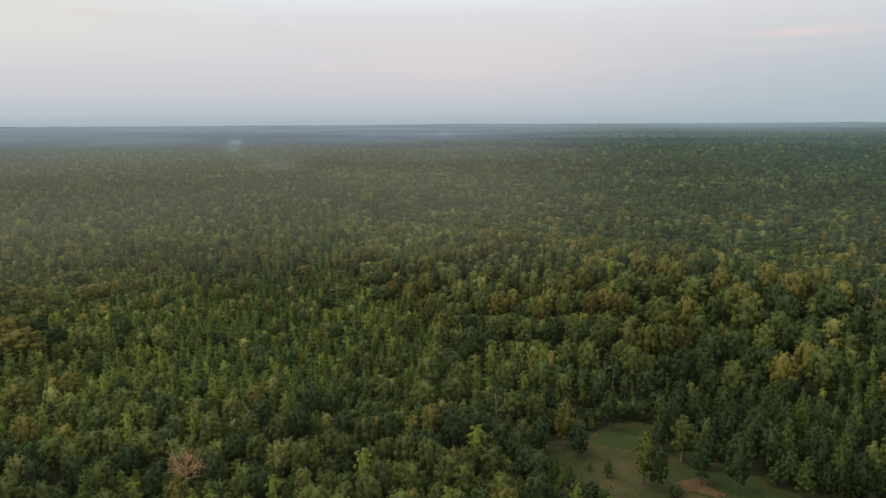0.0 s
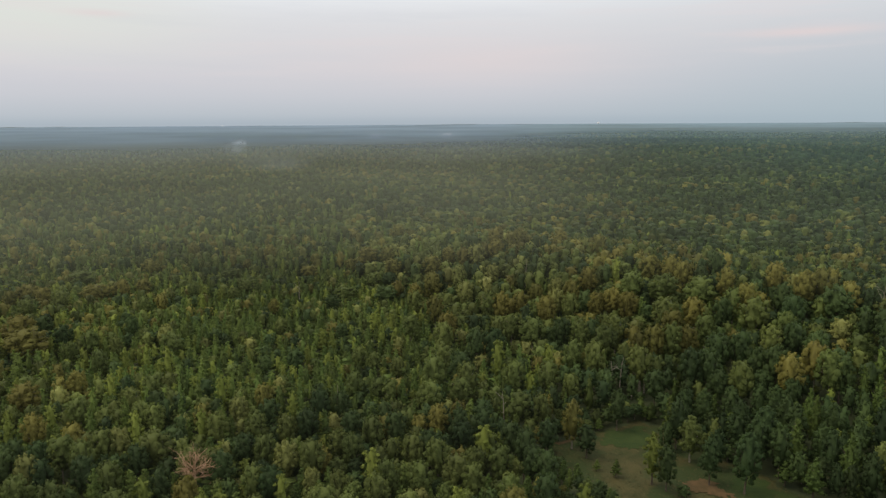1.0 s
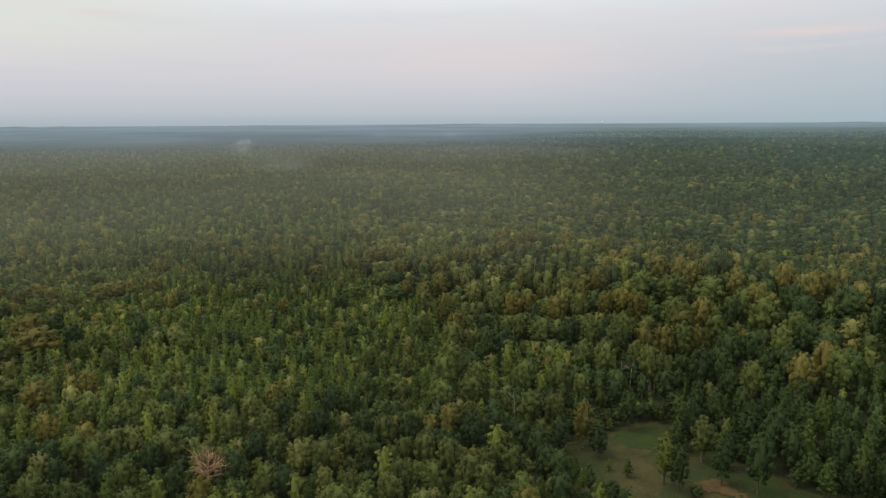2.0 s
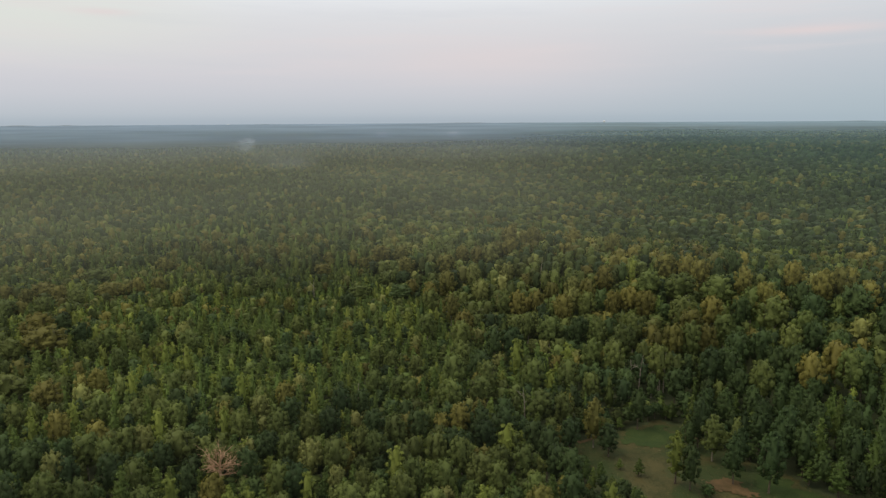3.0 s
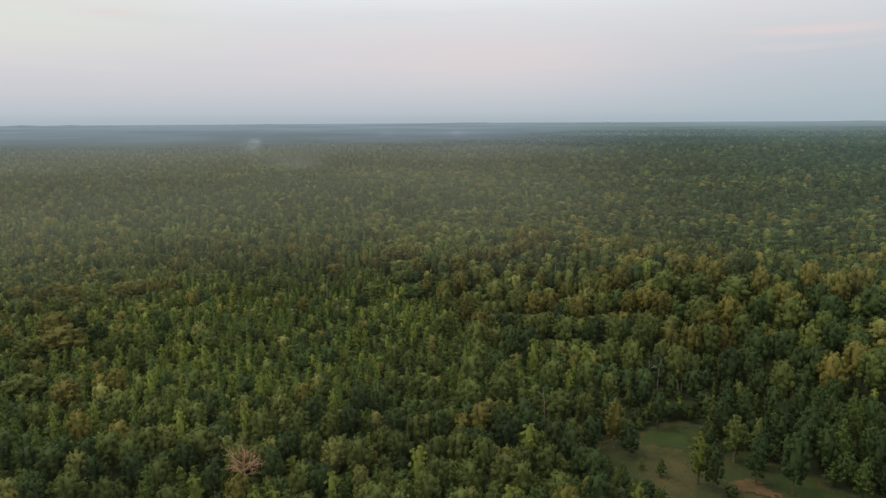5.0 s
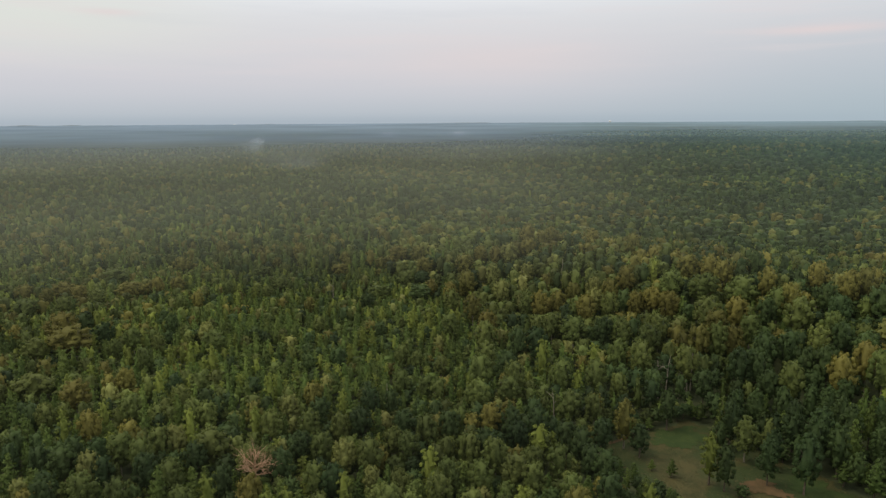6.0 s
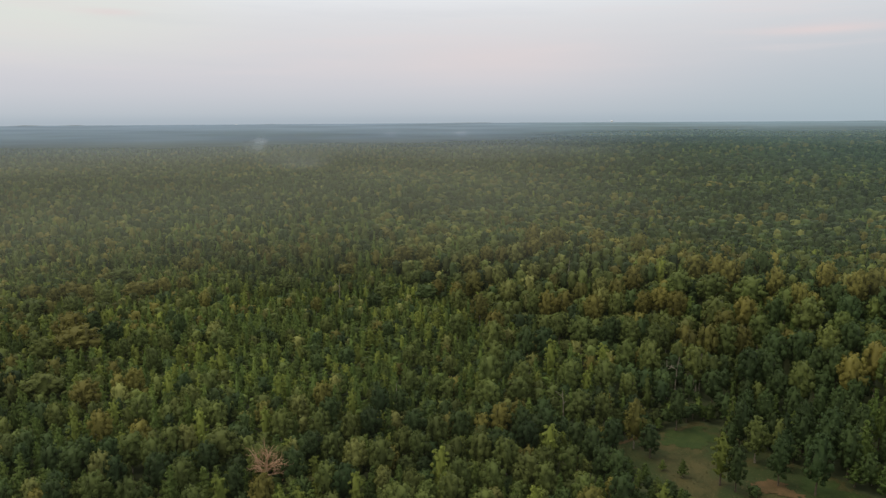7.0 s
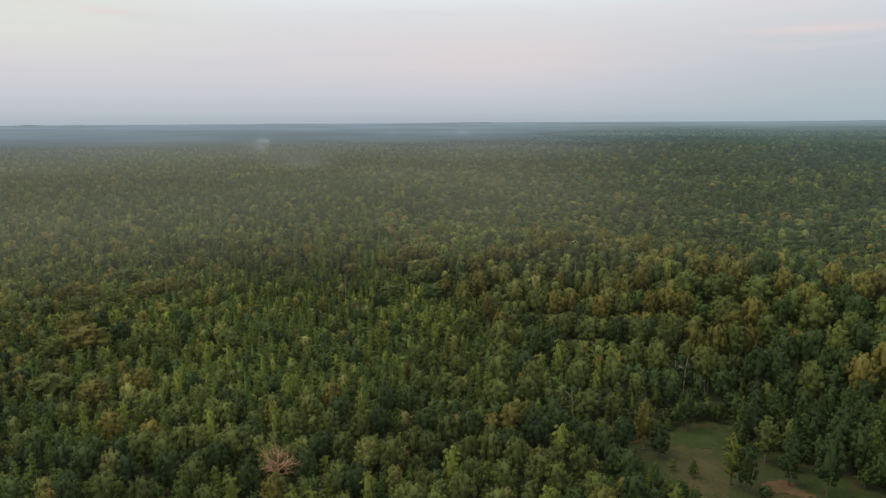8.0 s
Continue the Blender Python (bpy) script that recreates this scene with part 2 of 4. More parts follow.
def inside(x, y, ring):
    hit = np.zeros(np.shape(x), bool)
    for (x0, y0), (x1, y1) in zip(ring, ring[1:] + ring[:1]):
        hit ^= ((y0 > y) != (y1 > y)) & (x < (x1 - x0) * (y - y0) / (y1 - y0 + 1e-9) + x0)
    return hit


def patch(name, ring, step, lift, material, wobble, seed):
    """A ragged sheet laid on the ground inside a ring."""
    rng = np.random.default_rng(seed)
    xs, ys = [np.arange(min(p[i] for p in ring) - 2, max(p[i] for p in ring) + 2, step) for i in (0, 1)]
    gx, gy = np.meshgrid(xs, ys, indexing="ij")
    gx, gy = gx + rng.normal(0, step * 0.18, gx.shape), gy + rng.normal(0, step * 0.18, gy.shape)
    keep = inside(gx + wobble * (np.sin(gy * 0.9) + rng.normal(0, 0.55, gx.shape)), gy + wobble * (np.sin(gx * 0.8 + 1) + rng.normal(0, 0.55, gx.shape)), ring)
    z = rise(gx, gy) + lift + 0.05 * np.sin(gx * 1.1) * np.sin(gy * 0.9)
    n = len(ys)
    faces = [(i * n + j, (i + 1) * n + j, (i + 1) * n + j + 1, i * n + j + 1)
             for i in range(len(xs) - 1) for j in range(n - 1) if keep[i, j] and keep[i + 1, j] and keep[i, j + 1] and keep[i + 1, j + 1]]
    return new(name, mesh_from(name, np.stack([gx, gy, z], -1).reshape(-1, 3), faces, material, True))


tagged(patch("meadow", MEADOW, 0.8, 0.12, GRASS, 0.6, 3), "small clearing of rough olive and tan grass", "meadow", kind="structure")
tagged(patch("lush_grass", [(32, 165), (37, 170.5), (45.5, 173), (48, 167), (44.5, 160.5), (36, 160)], 0.6, 0.2, LUSH, 0.9, 6),
       "damp patch of fresh green grass in the clearing", "grass", kind="structure")
tagged(patch("lush_grass", [(56, 146), (63, 148.5), (66, 141), (69, 134), (58, 134), (57, 140)], 0.6, 0.2, LUSH, 0.7, 7),
       "strip of fresh green grass along the woods", "grass", kind="structure")
tagged(patch("bare_earth", [(44.5, 146), (49.6, 145.6), (53.8, 144.2), (55.8, 139), (52, 136.5), (47, 141.5)], 0.35, 0.26, EARTH, 0.9, 4),
       "worn strip of reddish bare earth in the grass", "bare earth", kind="structure")
tagged(patch("bare_earth", [(21.5, 163.5), (27, 166.5), (30, 166.4), (23.5, 162.4)], 0.35, 0.2, EARTH, 0.2, 5),
       "reddish earth bank at the edge of the woods", "bare earth", kind="structure")


# ---- trees ----
def girth_at(shape, f):
    """Crown radius (1 at the widest) from the top, f = 0, to the crown's foot, f = 1."""
    if shape == "round":
        return math.sqrt(max(0.0, 1 - (2 * f ** 0.85 - 1) ** 2))
    if shape == "full":
        return math.sin(math.pi * min(1.0, 0.04 + 0.72 * f ** 0.8)) * (1 - 0.35 * max(0.0, (f - 0.8) / 0.2))
    if shape == "slender":
        return math.sqrt(max(0.0, 1 - (2 * f ** 0.9 - 1) ** 2)) * (0.75 + 0.25 * f)
    return min(f ** 0.72 * 1.05, 1.0) * (1 - 0.55 * max(0.0, (f - 0.78) / 0.22) ** 2)


DEPTH = {"round": 0.62, "full": 0.80, "slender": 0.84, "cone": 0.80}


def core_mesh(shape, sides, levels, rng, high, wide, fill, rough):
    """A rounded, uneven inner body."""
    vs, fs = [(rng.normal(0, 0.05) * wide, rng.normal(0, 0.05) * wide, high * (0.985 if shape == "cone" else 0.97))], []
    for i in range(1, levels + 1):
        f = (i / (levels + 0.35)) ** (1.0 if shape == "cone" else 1.45)
        for k in range(sides):
            a = 2 * math.pi * (k + 0.5 * (i % 2)) / sides
            r = wide * fill * girth_at(shape, f) * rng.uniform(1 - rough, 1 + rough)
            vs.append((r * math.cos(a), r * math.sin(a), high * (1 - f * DEPTH[shape] + rng.normal(0, rough * 0.12))))
    for k in range(sides):
        fs.append((0, 1 + k, 1 + (k + 1) % sides))
        for i in range(levels - 1):
            a, b = 1 + i * sides + k, 1 + i * sides + (k + 1) % sides
            fs += [(a, a + sides, b), (b, a + sides, b + sides)]
    return np.array(vs), np.array(fs)


ICO = bmesh.new()
bmesh.ops.create_icosphere(ICO, subdivisions=1, radius=1.0)
BALL_V, BALL_F = np.array([v.co[:] for v in ICO.verts]), np.array([[v.index for v in f.verts] for f in ICO.faces])
ICO.free()


def crown_mesh(shape, count, leaves, rng, high, wide, leaf_size, sides=8, levels=6, fill=0.8, rough=0.14):
    """Vertices and triangles of a crown: an inner body wrapped in clumps of loose leaf sprays."""
    v, f = core_mesh(shape, sides, levels, rng, high, wide, fill, rough)
    middle = np.array((0, 0, high * (1 - 0.62 * DEPTH[shape])))
    swell = np.array((wide, wide, high * DEPTH[shape] * 0.6))

    def outward(q):
        d = (q - middle) / swell ** 1.4
        return d / (np.linalg.norm(d, axis=1)[:, None] + 1e-6)

    pieces, normals = [(v, f)], [outward(v) + (0, 0, 0.32)]
    c, rad = [], []
    for i in range(count):
        f = (i + 0.5) / (count + 0.2)
        w = girth_at(shape, f)
        a = i * 2.39996 + rng.uniform(-0.5, 0.5)
        r = wide * (0.12 + 0.155 * w) * rng.uniform(0.75, 1.3) * (1.0 if leaves > 6 else 1.3)
        d = wide * w * rng.uniform(0.62, 0.88)
        c.append((d * math.cos(a), d * math.sin(a), high * (1 - f * DEPTH[shape]) - r * 0.7 * (1 - f)))
        rad.append(r)
    c, rad = np.array(c).reshape(-1, 3), np.array(rad)
    for i, (p, r) in enumerate(zip(c, rad)):
        n = rng.normal(size=(leaves, 3))
        n[:, 2] += 0.5
        n[:, :2] += p[:2] / (wide * 1.6)
        n /= np.linalg.norm(n, axis=1)[:, None]
        q = p + n * r * rng.uniform(0.8, 1.18, (leaves, 1))
        for o, s in zip(c, rad):
            if o is not p and len(q):
                q = q[np.linalg.norm(q - o, axis=1) > s * 0.7]
        k = len(q)
        if not k:
            continue
        if leaves > 9:
            # the leafy mass of the clump itself
            ball = BALL_V * rng.uniform(0.6, 0.92, (len(BALL_V), 1)) * r * (1.0, 1.0, 0.85)
            pieces.append((ball + p, BALL_F))
            puff = 0.9 * BALL_V + 0.35 * outward(ball + p) + (0, 0, 0.2)
            normals.append(puff / np.linalg.norm(puff, axis=1)[:, None])
        m = (q - p) / r + (0, 0, 0.2) + rng.normal(0, 0.34, (k, 3))
        m /= np.linalg.norm(m, axis=1)[:, None]
        t = np.cross(m, rng.normal(size=(k, 3)))
        t /= np.linalg.norm(t, axis=1)[:, None]
        b = np.cross(m, t)
        s = leaf_size * rng.uniform(0.6, 1.3, (k, 1))
        if shape == "cone":
            tri = np.stack([q - t * s * 0.42, q + t * s * 0.42, q + b * s * 1.0 + m * s * 0.3 + np.array((0, 0, 0.25)) * s], 1)
        else:
            tri = np.stack([q - t * s * 0.62 - b * s * 0.35, q + t * s * 0.62 - b * s * 0.35, q + b * s * 0.75 + m * s * 0.1], 1)
        pieces.append((tri.reshape(-1, 3), np.arange(3 * k).reshape(-1, 3)))
        soft = 0.9 * (q - p) / r + 0.4 * outward(q) + (0, 0, 0.25) + rng.normal(0, 0.2, (k, 3))
        normals.append(np.repeat(soft / np.linalg.norm(soft, axis=1)[:, None], 3, axis=0))
    return join(pieces) + (np.concatenate(normals),)


def tube(path, radii, sides=6):
    """A tapered limb along a path."""
    vs, fs = [], []
    path = [Vector(p) for p in path]
    for i, (p, r) in enumerate(zip(path, radii)):
        d = (path[min(i + 1, len(path) - 1)] - path[max(i - 1, 0)]).normalized()
        u = d.orthogonal().normalized()
        w = d.cross(u)
        for k in range(sides):
            a = 2 * math.pi * k / sides
            vs.append(p + (u * math.cos(a) + w * math.sin(a)) * r)
    for i in range(len(path) - 1):
        for k in range(sides):
            a, b = i * sides + k, i * sides + (k + 1) % sides
            fs += [(a, b, b + sides), (a, b + sides, a + sides)]
    return np.array(vs), np.array(fs)


def join(pieces):
    vs, fs, base = [], [], 0
    for v, f in pieces:
        vs.append(v)
        fs.append(f + base)
        base += len(v)
    return np.concatenate(vs), np.concatenate(fs)


def trunk_mesh(shape, rng, high, wide):
    lean = rng.normal(0, 0.25, 2)
    top = 0.92 if shape == "cone" else 0.8
    path = [(lean[0] * f * f + rng.normal(0, 0.05), lean[1] * f * f, high * top * f - 0.5 * (f == 0)) for f in (0, 0.15, 0.35, 0.6, 0.85, 1)]
    girth = 0.012 * high + 0.02 * wide
    pieces = [tube(path, [girth * 1.35, girth, girth * 0.85, girth * 0.65, girth * 0.4, girth * 0.15], 5)]
    for i in range(6):
        a, z = i * 2.4 + rng.uniform(0, 0.6), high * rng.uniform(0.36, 0.72)
        o = Vector((math.cos(a), math.sin(a), 0))
        pieces.append(tube([Vector((0, 0, z)), Vector((0, 0, z + 0.06 * high)) + o * wide * 0.35, Vector((0, 0, z + 0.13 * high)) + o * wide * 0.68],
                           [girth * 0.4, girth * 0.28, girth * 0.1], 3))
    return join(pieces)


SHAPE = {"green": "round", "olive": "round", "rust": "round", "pale": "round", "lime": "slender", "pine": "cone"}
SIZE = {"round": (14.0, 4.0), "full": (12.0, 3.0), "slender": (12.0, 2.2), "cone": (11.0, 2.3)}
rng = np.random.default_rng(11)
NEAR = {s: [crown_mesh(s, n, m, rng, *SIZE[s], z, 6, 3, 0.52) for _ in range(6)] for s, n, m, z in (("round", 34, 17, 0.46), ("full", 34, 16, 0.41), ("slender", 24, 16, 0.38), ("cone", 26, 18, 0.40))}
MIDDLE = {s: [crown_mesh(s, n, 11, rng, *SIZE[s], z, 6, 3, 0.56, 0.16) for _ in range(6)] for s, n, z in (("round", 16, 0.72), ("full", 16, 0.65), ("slender", 11, 0.55), ("cone", 12, 0.55))}
OUTER = {s: [crown_mesh(s, n, 9, rng, *SIZE[s], z, 5, 3, 0.64, 0.18) for _ in range(6)] for s, n, z in (("round", 10, 1.0), ("full", 10, 0.9), ("slender", 8, 0.72), ("cone", 8, 0.75))}
FAR = {s: [crown_mesh(s, n, 5, rng, *SIZE[s], z, 5, 3, 0.78, 0.2) for _ in range(6)] for s, n, z in (("round", 5, 1.4), ("full", 5, 1.2), ("slender", 4, 1.0), ("cone", 4, 1.0))}
FARTHER = {s: [crown_mesh(s, 0, 0, rng, *SIZE[s], 1.0, 5, 3, 1.0, 0.22) for _ in range(8)] for s in SIZE}
LAST = {s: [crown_mesh(s, 0, 0, rng, *SIZE[s], 1.0, 4, 2, 1.05, 0.25) for _ in range(6)] for s in SIZE}


def mix_at(x, y, rng):
    """Kind, height and crown radius of a tree that grows at x, y."""
    a, p = (x - 90) * 0.67 - (y - 256) * 0.74, (x - 90) * 0.74 + (y - 256) * 0.67
    edge = np.interp(y, [100, 160, 240, 370], [24, 24, 5, -60])
    n = noise.noise((x / 70, y / 70, 0.3))
    n2 = noise.noise((x / 160, y / 160, 4.1))
    u = rng.random()

    def pick(*shares):
        total, v = sum(shares), u
        for k, s in zip(("green", "olive", "rust", "pale", "lime", "pine"), shares):
            v -= s / total
            if v <= 0:
                return k
        return "pine"

    edge += rng.normal(0, 5) + 14 * n
    if x > edge and y < 380 and p < 55:
        if p < -48 and y < 200:
            k, h, r = pick(0.68, 0.07, 0.01, 0.02, 0.01, 0.18), rng.uniform(9, 14), rng.uniform(1.8, 2.9)
        else:
            k, h, r = pick(0.18 + 0.75 * ease(x, 50, 100), 0.40, (0.07 + 0.10 * n + 0.34 * ease(p, -28, 8)) * (1 - 0.6 * ease(x, 85, 110)), 0.06, 0.0, 0.07), rng.uniform(11, 14.5) - 3 * ease(edge + 22 - x, 0, 22), rng.uniform(2.2, 3.7)
    elif y < 185:
        k, h, r = pick(0.22, 0.24 + 0.2 * n, 0.03, 0.03, 0.05, 0.43), rng.uniform(7.8, 11.4), rng.uniform(1.6, 2.7)
    elif y < 340 and x < edge:
        west = ease(-x, 70, 150)
        k = pick(0.09, 0.08 + 0.14 * west, 0.02 + 0.10 * west, 0.03, 0.13, 0.80 - 0.3 * west)
        h, r = rng.uniform(6.2, 9.0) + 2.5 * west, rng.uniform(1.6, 2.5) + 0.5 * west
    else:
        west = ease(-x, -100, 200)
        dark = 1.1 * ease(y, 520, 650) * ease(noise.noise((x / 260, y / 120, 9.7)), 0.1, 0.35)
        east = ease(x / y, 0.0, 0.35)
        dark += 0.55 * east * ease(y, 330, 420)
        belt = noise.noise((x / 260, y / 80, 2.7)) + 0.35 * noise.noise((x / 90, y / 40, 6.2))
        dark += 0.9 * ease(-belt, 0.05, 0.35) * ease(y, 420, 560)
        # a damp hollow of darker trees, and a rise of rusty oaks behind it
        dark += 0.9 * math.exp(-((y - 870) / 45) ** 2) * ease(-x, 120, 220)
        belt = ease(belt, 0.08, 0.45) + 0.7 * math.exp(-((y - 1080) / 80) ** 2) * ease(-x, 20, 90) * ease(x, -420, -300)
        k = pick(0.24 + dark, (0.30 + 0.25 * max(n2, 0)) * (1 - 0.5 * east), 0.03 + 0.10 * west + 0.30 * belt, 0.03, 0.02, 0.40)
        oaks = ease(x + 0.12 * y, -60, 60)
        if rng.random() < 0.6 * oaks and k == "pine":
            k = "olive" if rng.random() < 0.4 - 0.2 * east else "green"
        h, r = rng.uniform(9, 14), rng.uniform(2.0, 3.2) * (1 + 0.3 * oaks)
    if k in ("lime", "pine"):
        r = min(r, 2.7) * (0.8 if k == "lime" else 1.0)
    return k, h, r


# ---- trees that stand out from the rest: place, height and crown radius ----
MARKED = []


def stand(kind, *trees):
    lean = 0.17 if kind in ("lime", "pine") else 0.21
    MARKED.extend((kind, x, y, h, max(r, lean * h)) for x, y, h, r in trees)


# near western woods
stand("lime", (-91.9, 179.9, 12.1, 1.9), (-100.9, 149.9, 12.4, 2.0), (-97.7, 161.3, 11.4, 2.2), (-62.1, 178.2, 12.3, 1.0), (-41.8, 169.0, 11.3, 1.7),
      (-59.4, 155.5, 12.2, 1.0), (-18.7, 138.1, 11.3, 2.5), (-34.3, 126.1, 11.6, 1.9), (-43.6, 119.4, 12.0, 2.1), (-47.0, 118.9, 12.2, 1.6), (-59.6,
      124.2, 11.6, 2.4), (-74.0, 153.7, 12.5, 1.6))
stand("olive", (-110.9, 159.6, 11.3, 2.3), (-125.6, 179.7, 11.2, 5.1), (-91.2, 162.4, 12.4, 2.8), (-82.6, 170.9, 11.8, 2.6), (-75.8, 161.7, 12.0,
      2.1), (-72.2, 160.2, 11.7, 2.3), (-84.5, 141.2, 12.5, 3.1), (-77.5, 145.1, 12.3, 2.1), (-78.9, 139.0, 12.4, 1.8), (-65.6, 144.8, 12.0, 3.7),
      (-69.0, 129.8, 12.1, 2.1), (-83.8, 123.9, 12.3, 2.9), (-76.2, 122.3, 11.9, 2.3), (-62.5, 119.5, 12.2, 1.9), (-55.5, 136.4, 12.2, 1.7), (-55.6,
      153.6, 12.4, 1.3), (-46.8, 154.8, 12.2, 2.8), (-41.7, 142.8, 12.2, 1.6), (-39.7, 154.4, 11.8, 2.2), (-26.7, 147.2, 11.5, 2.2))
stand("olive", (-23.7, 144.3, 11.6, 2.3), (-31.2, 138.9, 12.8, 2.8), (-19.9, 150.6, 12.7, 2.4), (-40.1, 128.7, 12.2, 2.4), (-25.6, 121.3, 11.8, 2.8),
      (-16.2, 125.6, 12.1, 1.8), (-14.1, 131.1, 12.3, 1.2), (-28.7, 182.7, 11.7, 2.2), (-21.8, 179.4, 11.3, 1.9), (-18.0, 176.9, 11.7, 1.2))
stand("rust", (-110.9, 173.3, 11.9, 3.8), (-102.5, 182.5, 12.0, 2.6), (-96.3, 151.7, 12.6, 2.4), (-85.0, 148.1, 12.2, 2.5), (-51.4, 123.9, 12.2, 1.9),
      (-49.8, 173.0, 12.0, 1.7))
stand("green", (-88.2, 140.0, 11.9, 2.3), (-94.3, 141.1, 11.5, 2.2), (-93.9, 136.6, 11.6, 3.1), (-99.2, 137.3, 11.2, 2.3), (-83.4, 131.8, 11.5, 1.9),
      (-67.8, 139.1, 11.2, 2.4), (-74.5, 131.0, 12.7, 2.1), (-89.1, 121.0, 12.5, 2.1), (-58.4, 129.1, 11.3, 1.8), (-46.3, 163.9, 11.4, 2.7), (-46.5,
      143.5, 11.9, 2.6), (-48.0, 133.7, 12.7, 2.5), (-35.3, 155.2, 12.7, 2.5), (-25.2, 156.8, 11.5, 2.8), (-36.7, 127.8, 12.6, 1.8), (-14.8, 153.6,
      12.8, 2.2), (-34.7, 167.6, 12.6, 1.8), (-29.4, 169.5, 11.3, 2.1))
stand("pine", (-86.3, 157.2, 11.6, 2.0), (-79.8, 161.7, 12.7, 1.5), (-69.1, 125.2, 12.6, 2.3), (-31.2, 155.5, 11.9, 2.4), (-15.1, 176.5, 11.6, 1.2),
      (-12.4, 184.2, 11.9, 1.4))
stand("pale", (-74.8, 146.9, 11.7, 0.9), (-86.0, 131.9, 12.6, 1.4), (-53.6, 165.8, 11.2, 2.4), (-36.7, 138.7, 12.3, 0.8))
# near middle woods
stand("olive", (-7.8, 172.9, 12.8, 3.0), (0.1, 177.3, 11.8, 3.4), (13.8, 166.2, 12.5, 3.5), (19.6, 164.0, 12.8, 2.3), (28.8, 180.8, 11.5, 1.9), (7.6,
      137.8, 12.1, 1.7), (-1.7, 134.3, 11.6, 3.4), (2.0, 131.3, 11.4, 1.7), (-8.3, 130.9, 11.9, 2.1), (-10.5, 142.6, 12.4, 1.8), (-4.9, 139.4, 12.7,
      1.8), (8.4, 125.8, 11.7, 2.1), (1.9, 138.7, 11.2, 2.5))
stand("rust", (-5.9, 158.0, 12.8, 1.9), (0.1, 183.8, 11.7, 2.1), (25.8, 160.5, 12.7, 1.9), (8.8, 120.1, 12.1, 1.6))
stand("green", (5.2, 156.2, 12.4, 1.7), (-0.8, 155.6, 12.4, 1.9), (0.2, 149.5, 11.9, 2.1), (10.7, 148.6, 12.4, 1.7), (18.4, 152.1, 11.4, 2.3), (13.0,
      144.5, 12.6, 1.7), (13.8, 137.6, 11.9, 2.3), (16.4, 135.1, 12.3, 2.2), (-7.2, 143.5, 12.7, 2.4), (15.5, 124.6, 12.4, 2.3), (38.5, 170.3, 11.2,
      2.1))
stand("lime", (4.3, 147.6, 11.7, 2.8), (-1.3, 120.2, 12.3, 1.8), (22.0, 121.4, 12.6, 1.9))
stand("pine", (10.2, 169.7, 11.2, 1.2))
# woods behind the meadow
# olive trees given dark green leaves: the deep shade here is in their colour
stand("green", (83.6, 155.1, 12.6, 2.5), (67.6, 145.8, 12.7, 1.7), (63.8, 157.9, 12.8, 2.1), (72.6, 169.0, 11.5, 2.3), (81.2, 170.3, 11.6, 2.3),
      (76.5, 176.4, 11.6, 2.7), (65.2, 176.4, 12.7, 2.9), (58.6, 167.5, 12.0, 2.2), (50.3, 180.2, 11.9, 2.9), (77.8, 148.3, 11.2, 1.9))
stand("green", (75.2, 155.2, 12.8, 1.5), (75.1, 159.9, 12.6, 0.9), (77.4, 143.5, 12.2, 2.3), (50.0, 159.9, 12.8, 1.8), (75.2, 166.3, 12.1, 2.9),
      (64.9, 166.6, 12.3, 1.6), (53.5, 166.6, 12.1, 2.5))
stand("pine", (72.3, 148.3, 12.3, 2.6))
# eastern end of the hill
stand("rust", (74.4, 250.4, 15.5, 3.9), (76.3, 243.2, 15.5, 2.1), (86.1, 230.9, 15.9, 2.3), (101.5, 229.3, 16.4, 3.4), (105.6, 218.0, 16.9, 3.3),
      (111.2, 219.1, 16.5, 3.3), (113.8, 208.3, 15.7, 2.8), (87.0, 215.1, 17.1, 2.0), (71.3, 215.3, 16.0, 3.5), (63.0, 210.1, 16.0, 3.7), (56.3,
      201.1, 16.0, 3.0), (64.6, 199.9, 15.3, 2.5), (90.0, 178.0, 16.6, 2.1), (81.8, 173.6, 16.7, 2.0), (68.0, 255.0, 15.1, 4.2))
# dark green also puts the slope's shade into lime and olive trees here
stand("green", (97.7, 214.9, 15.3, 2.8), (95.2, 204.6, 16.6, 3.4), (89.2, 248.2, 15.7, 2.6), (69.0, 188.8, 16.9, 2.1), (90.9, 191.5, 15.5, 2.5),
      (93.4, 184.6, 15.9, 1.8), (93.5, 172.5, 15.6, 1.5), (80.6, 178.5, 16.8, 2.0), (59.9, 181.6, 16.8, 1.3), (79.0, 213.3, 15.2, 2.7), (75.8, 189.2,
      16.7, 2.8), (77.3, 182.1, 15.0, 2.7), (63.7, 180.5, 16.3, 3.0), (109.8, 205.8, 16.1, 4.7))
stand("olive", (86.3, 206.2, 16.8, 4.9), (77.0, 227.6, 16.0, 4.8), (67.0, 235.2, 16.1, 4.9), (83.2, 216.0, 15.9, 2.7), (63.3, 218.2, 16.1, 4.6),
      (60.3, 199.1, 16.9, 3.2), (71.2, 205.2, 15.3, 3.0), (84.7, 192.7, 15.4, 2.9), (90.8, 197.6, 15.8, 1.9), (70.5, 174.2, 15.3, 2.0), (48.6, 187.7,
      15.8, 3.0), (91.0, 172.0, 17.0, 2.0))
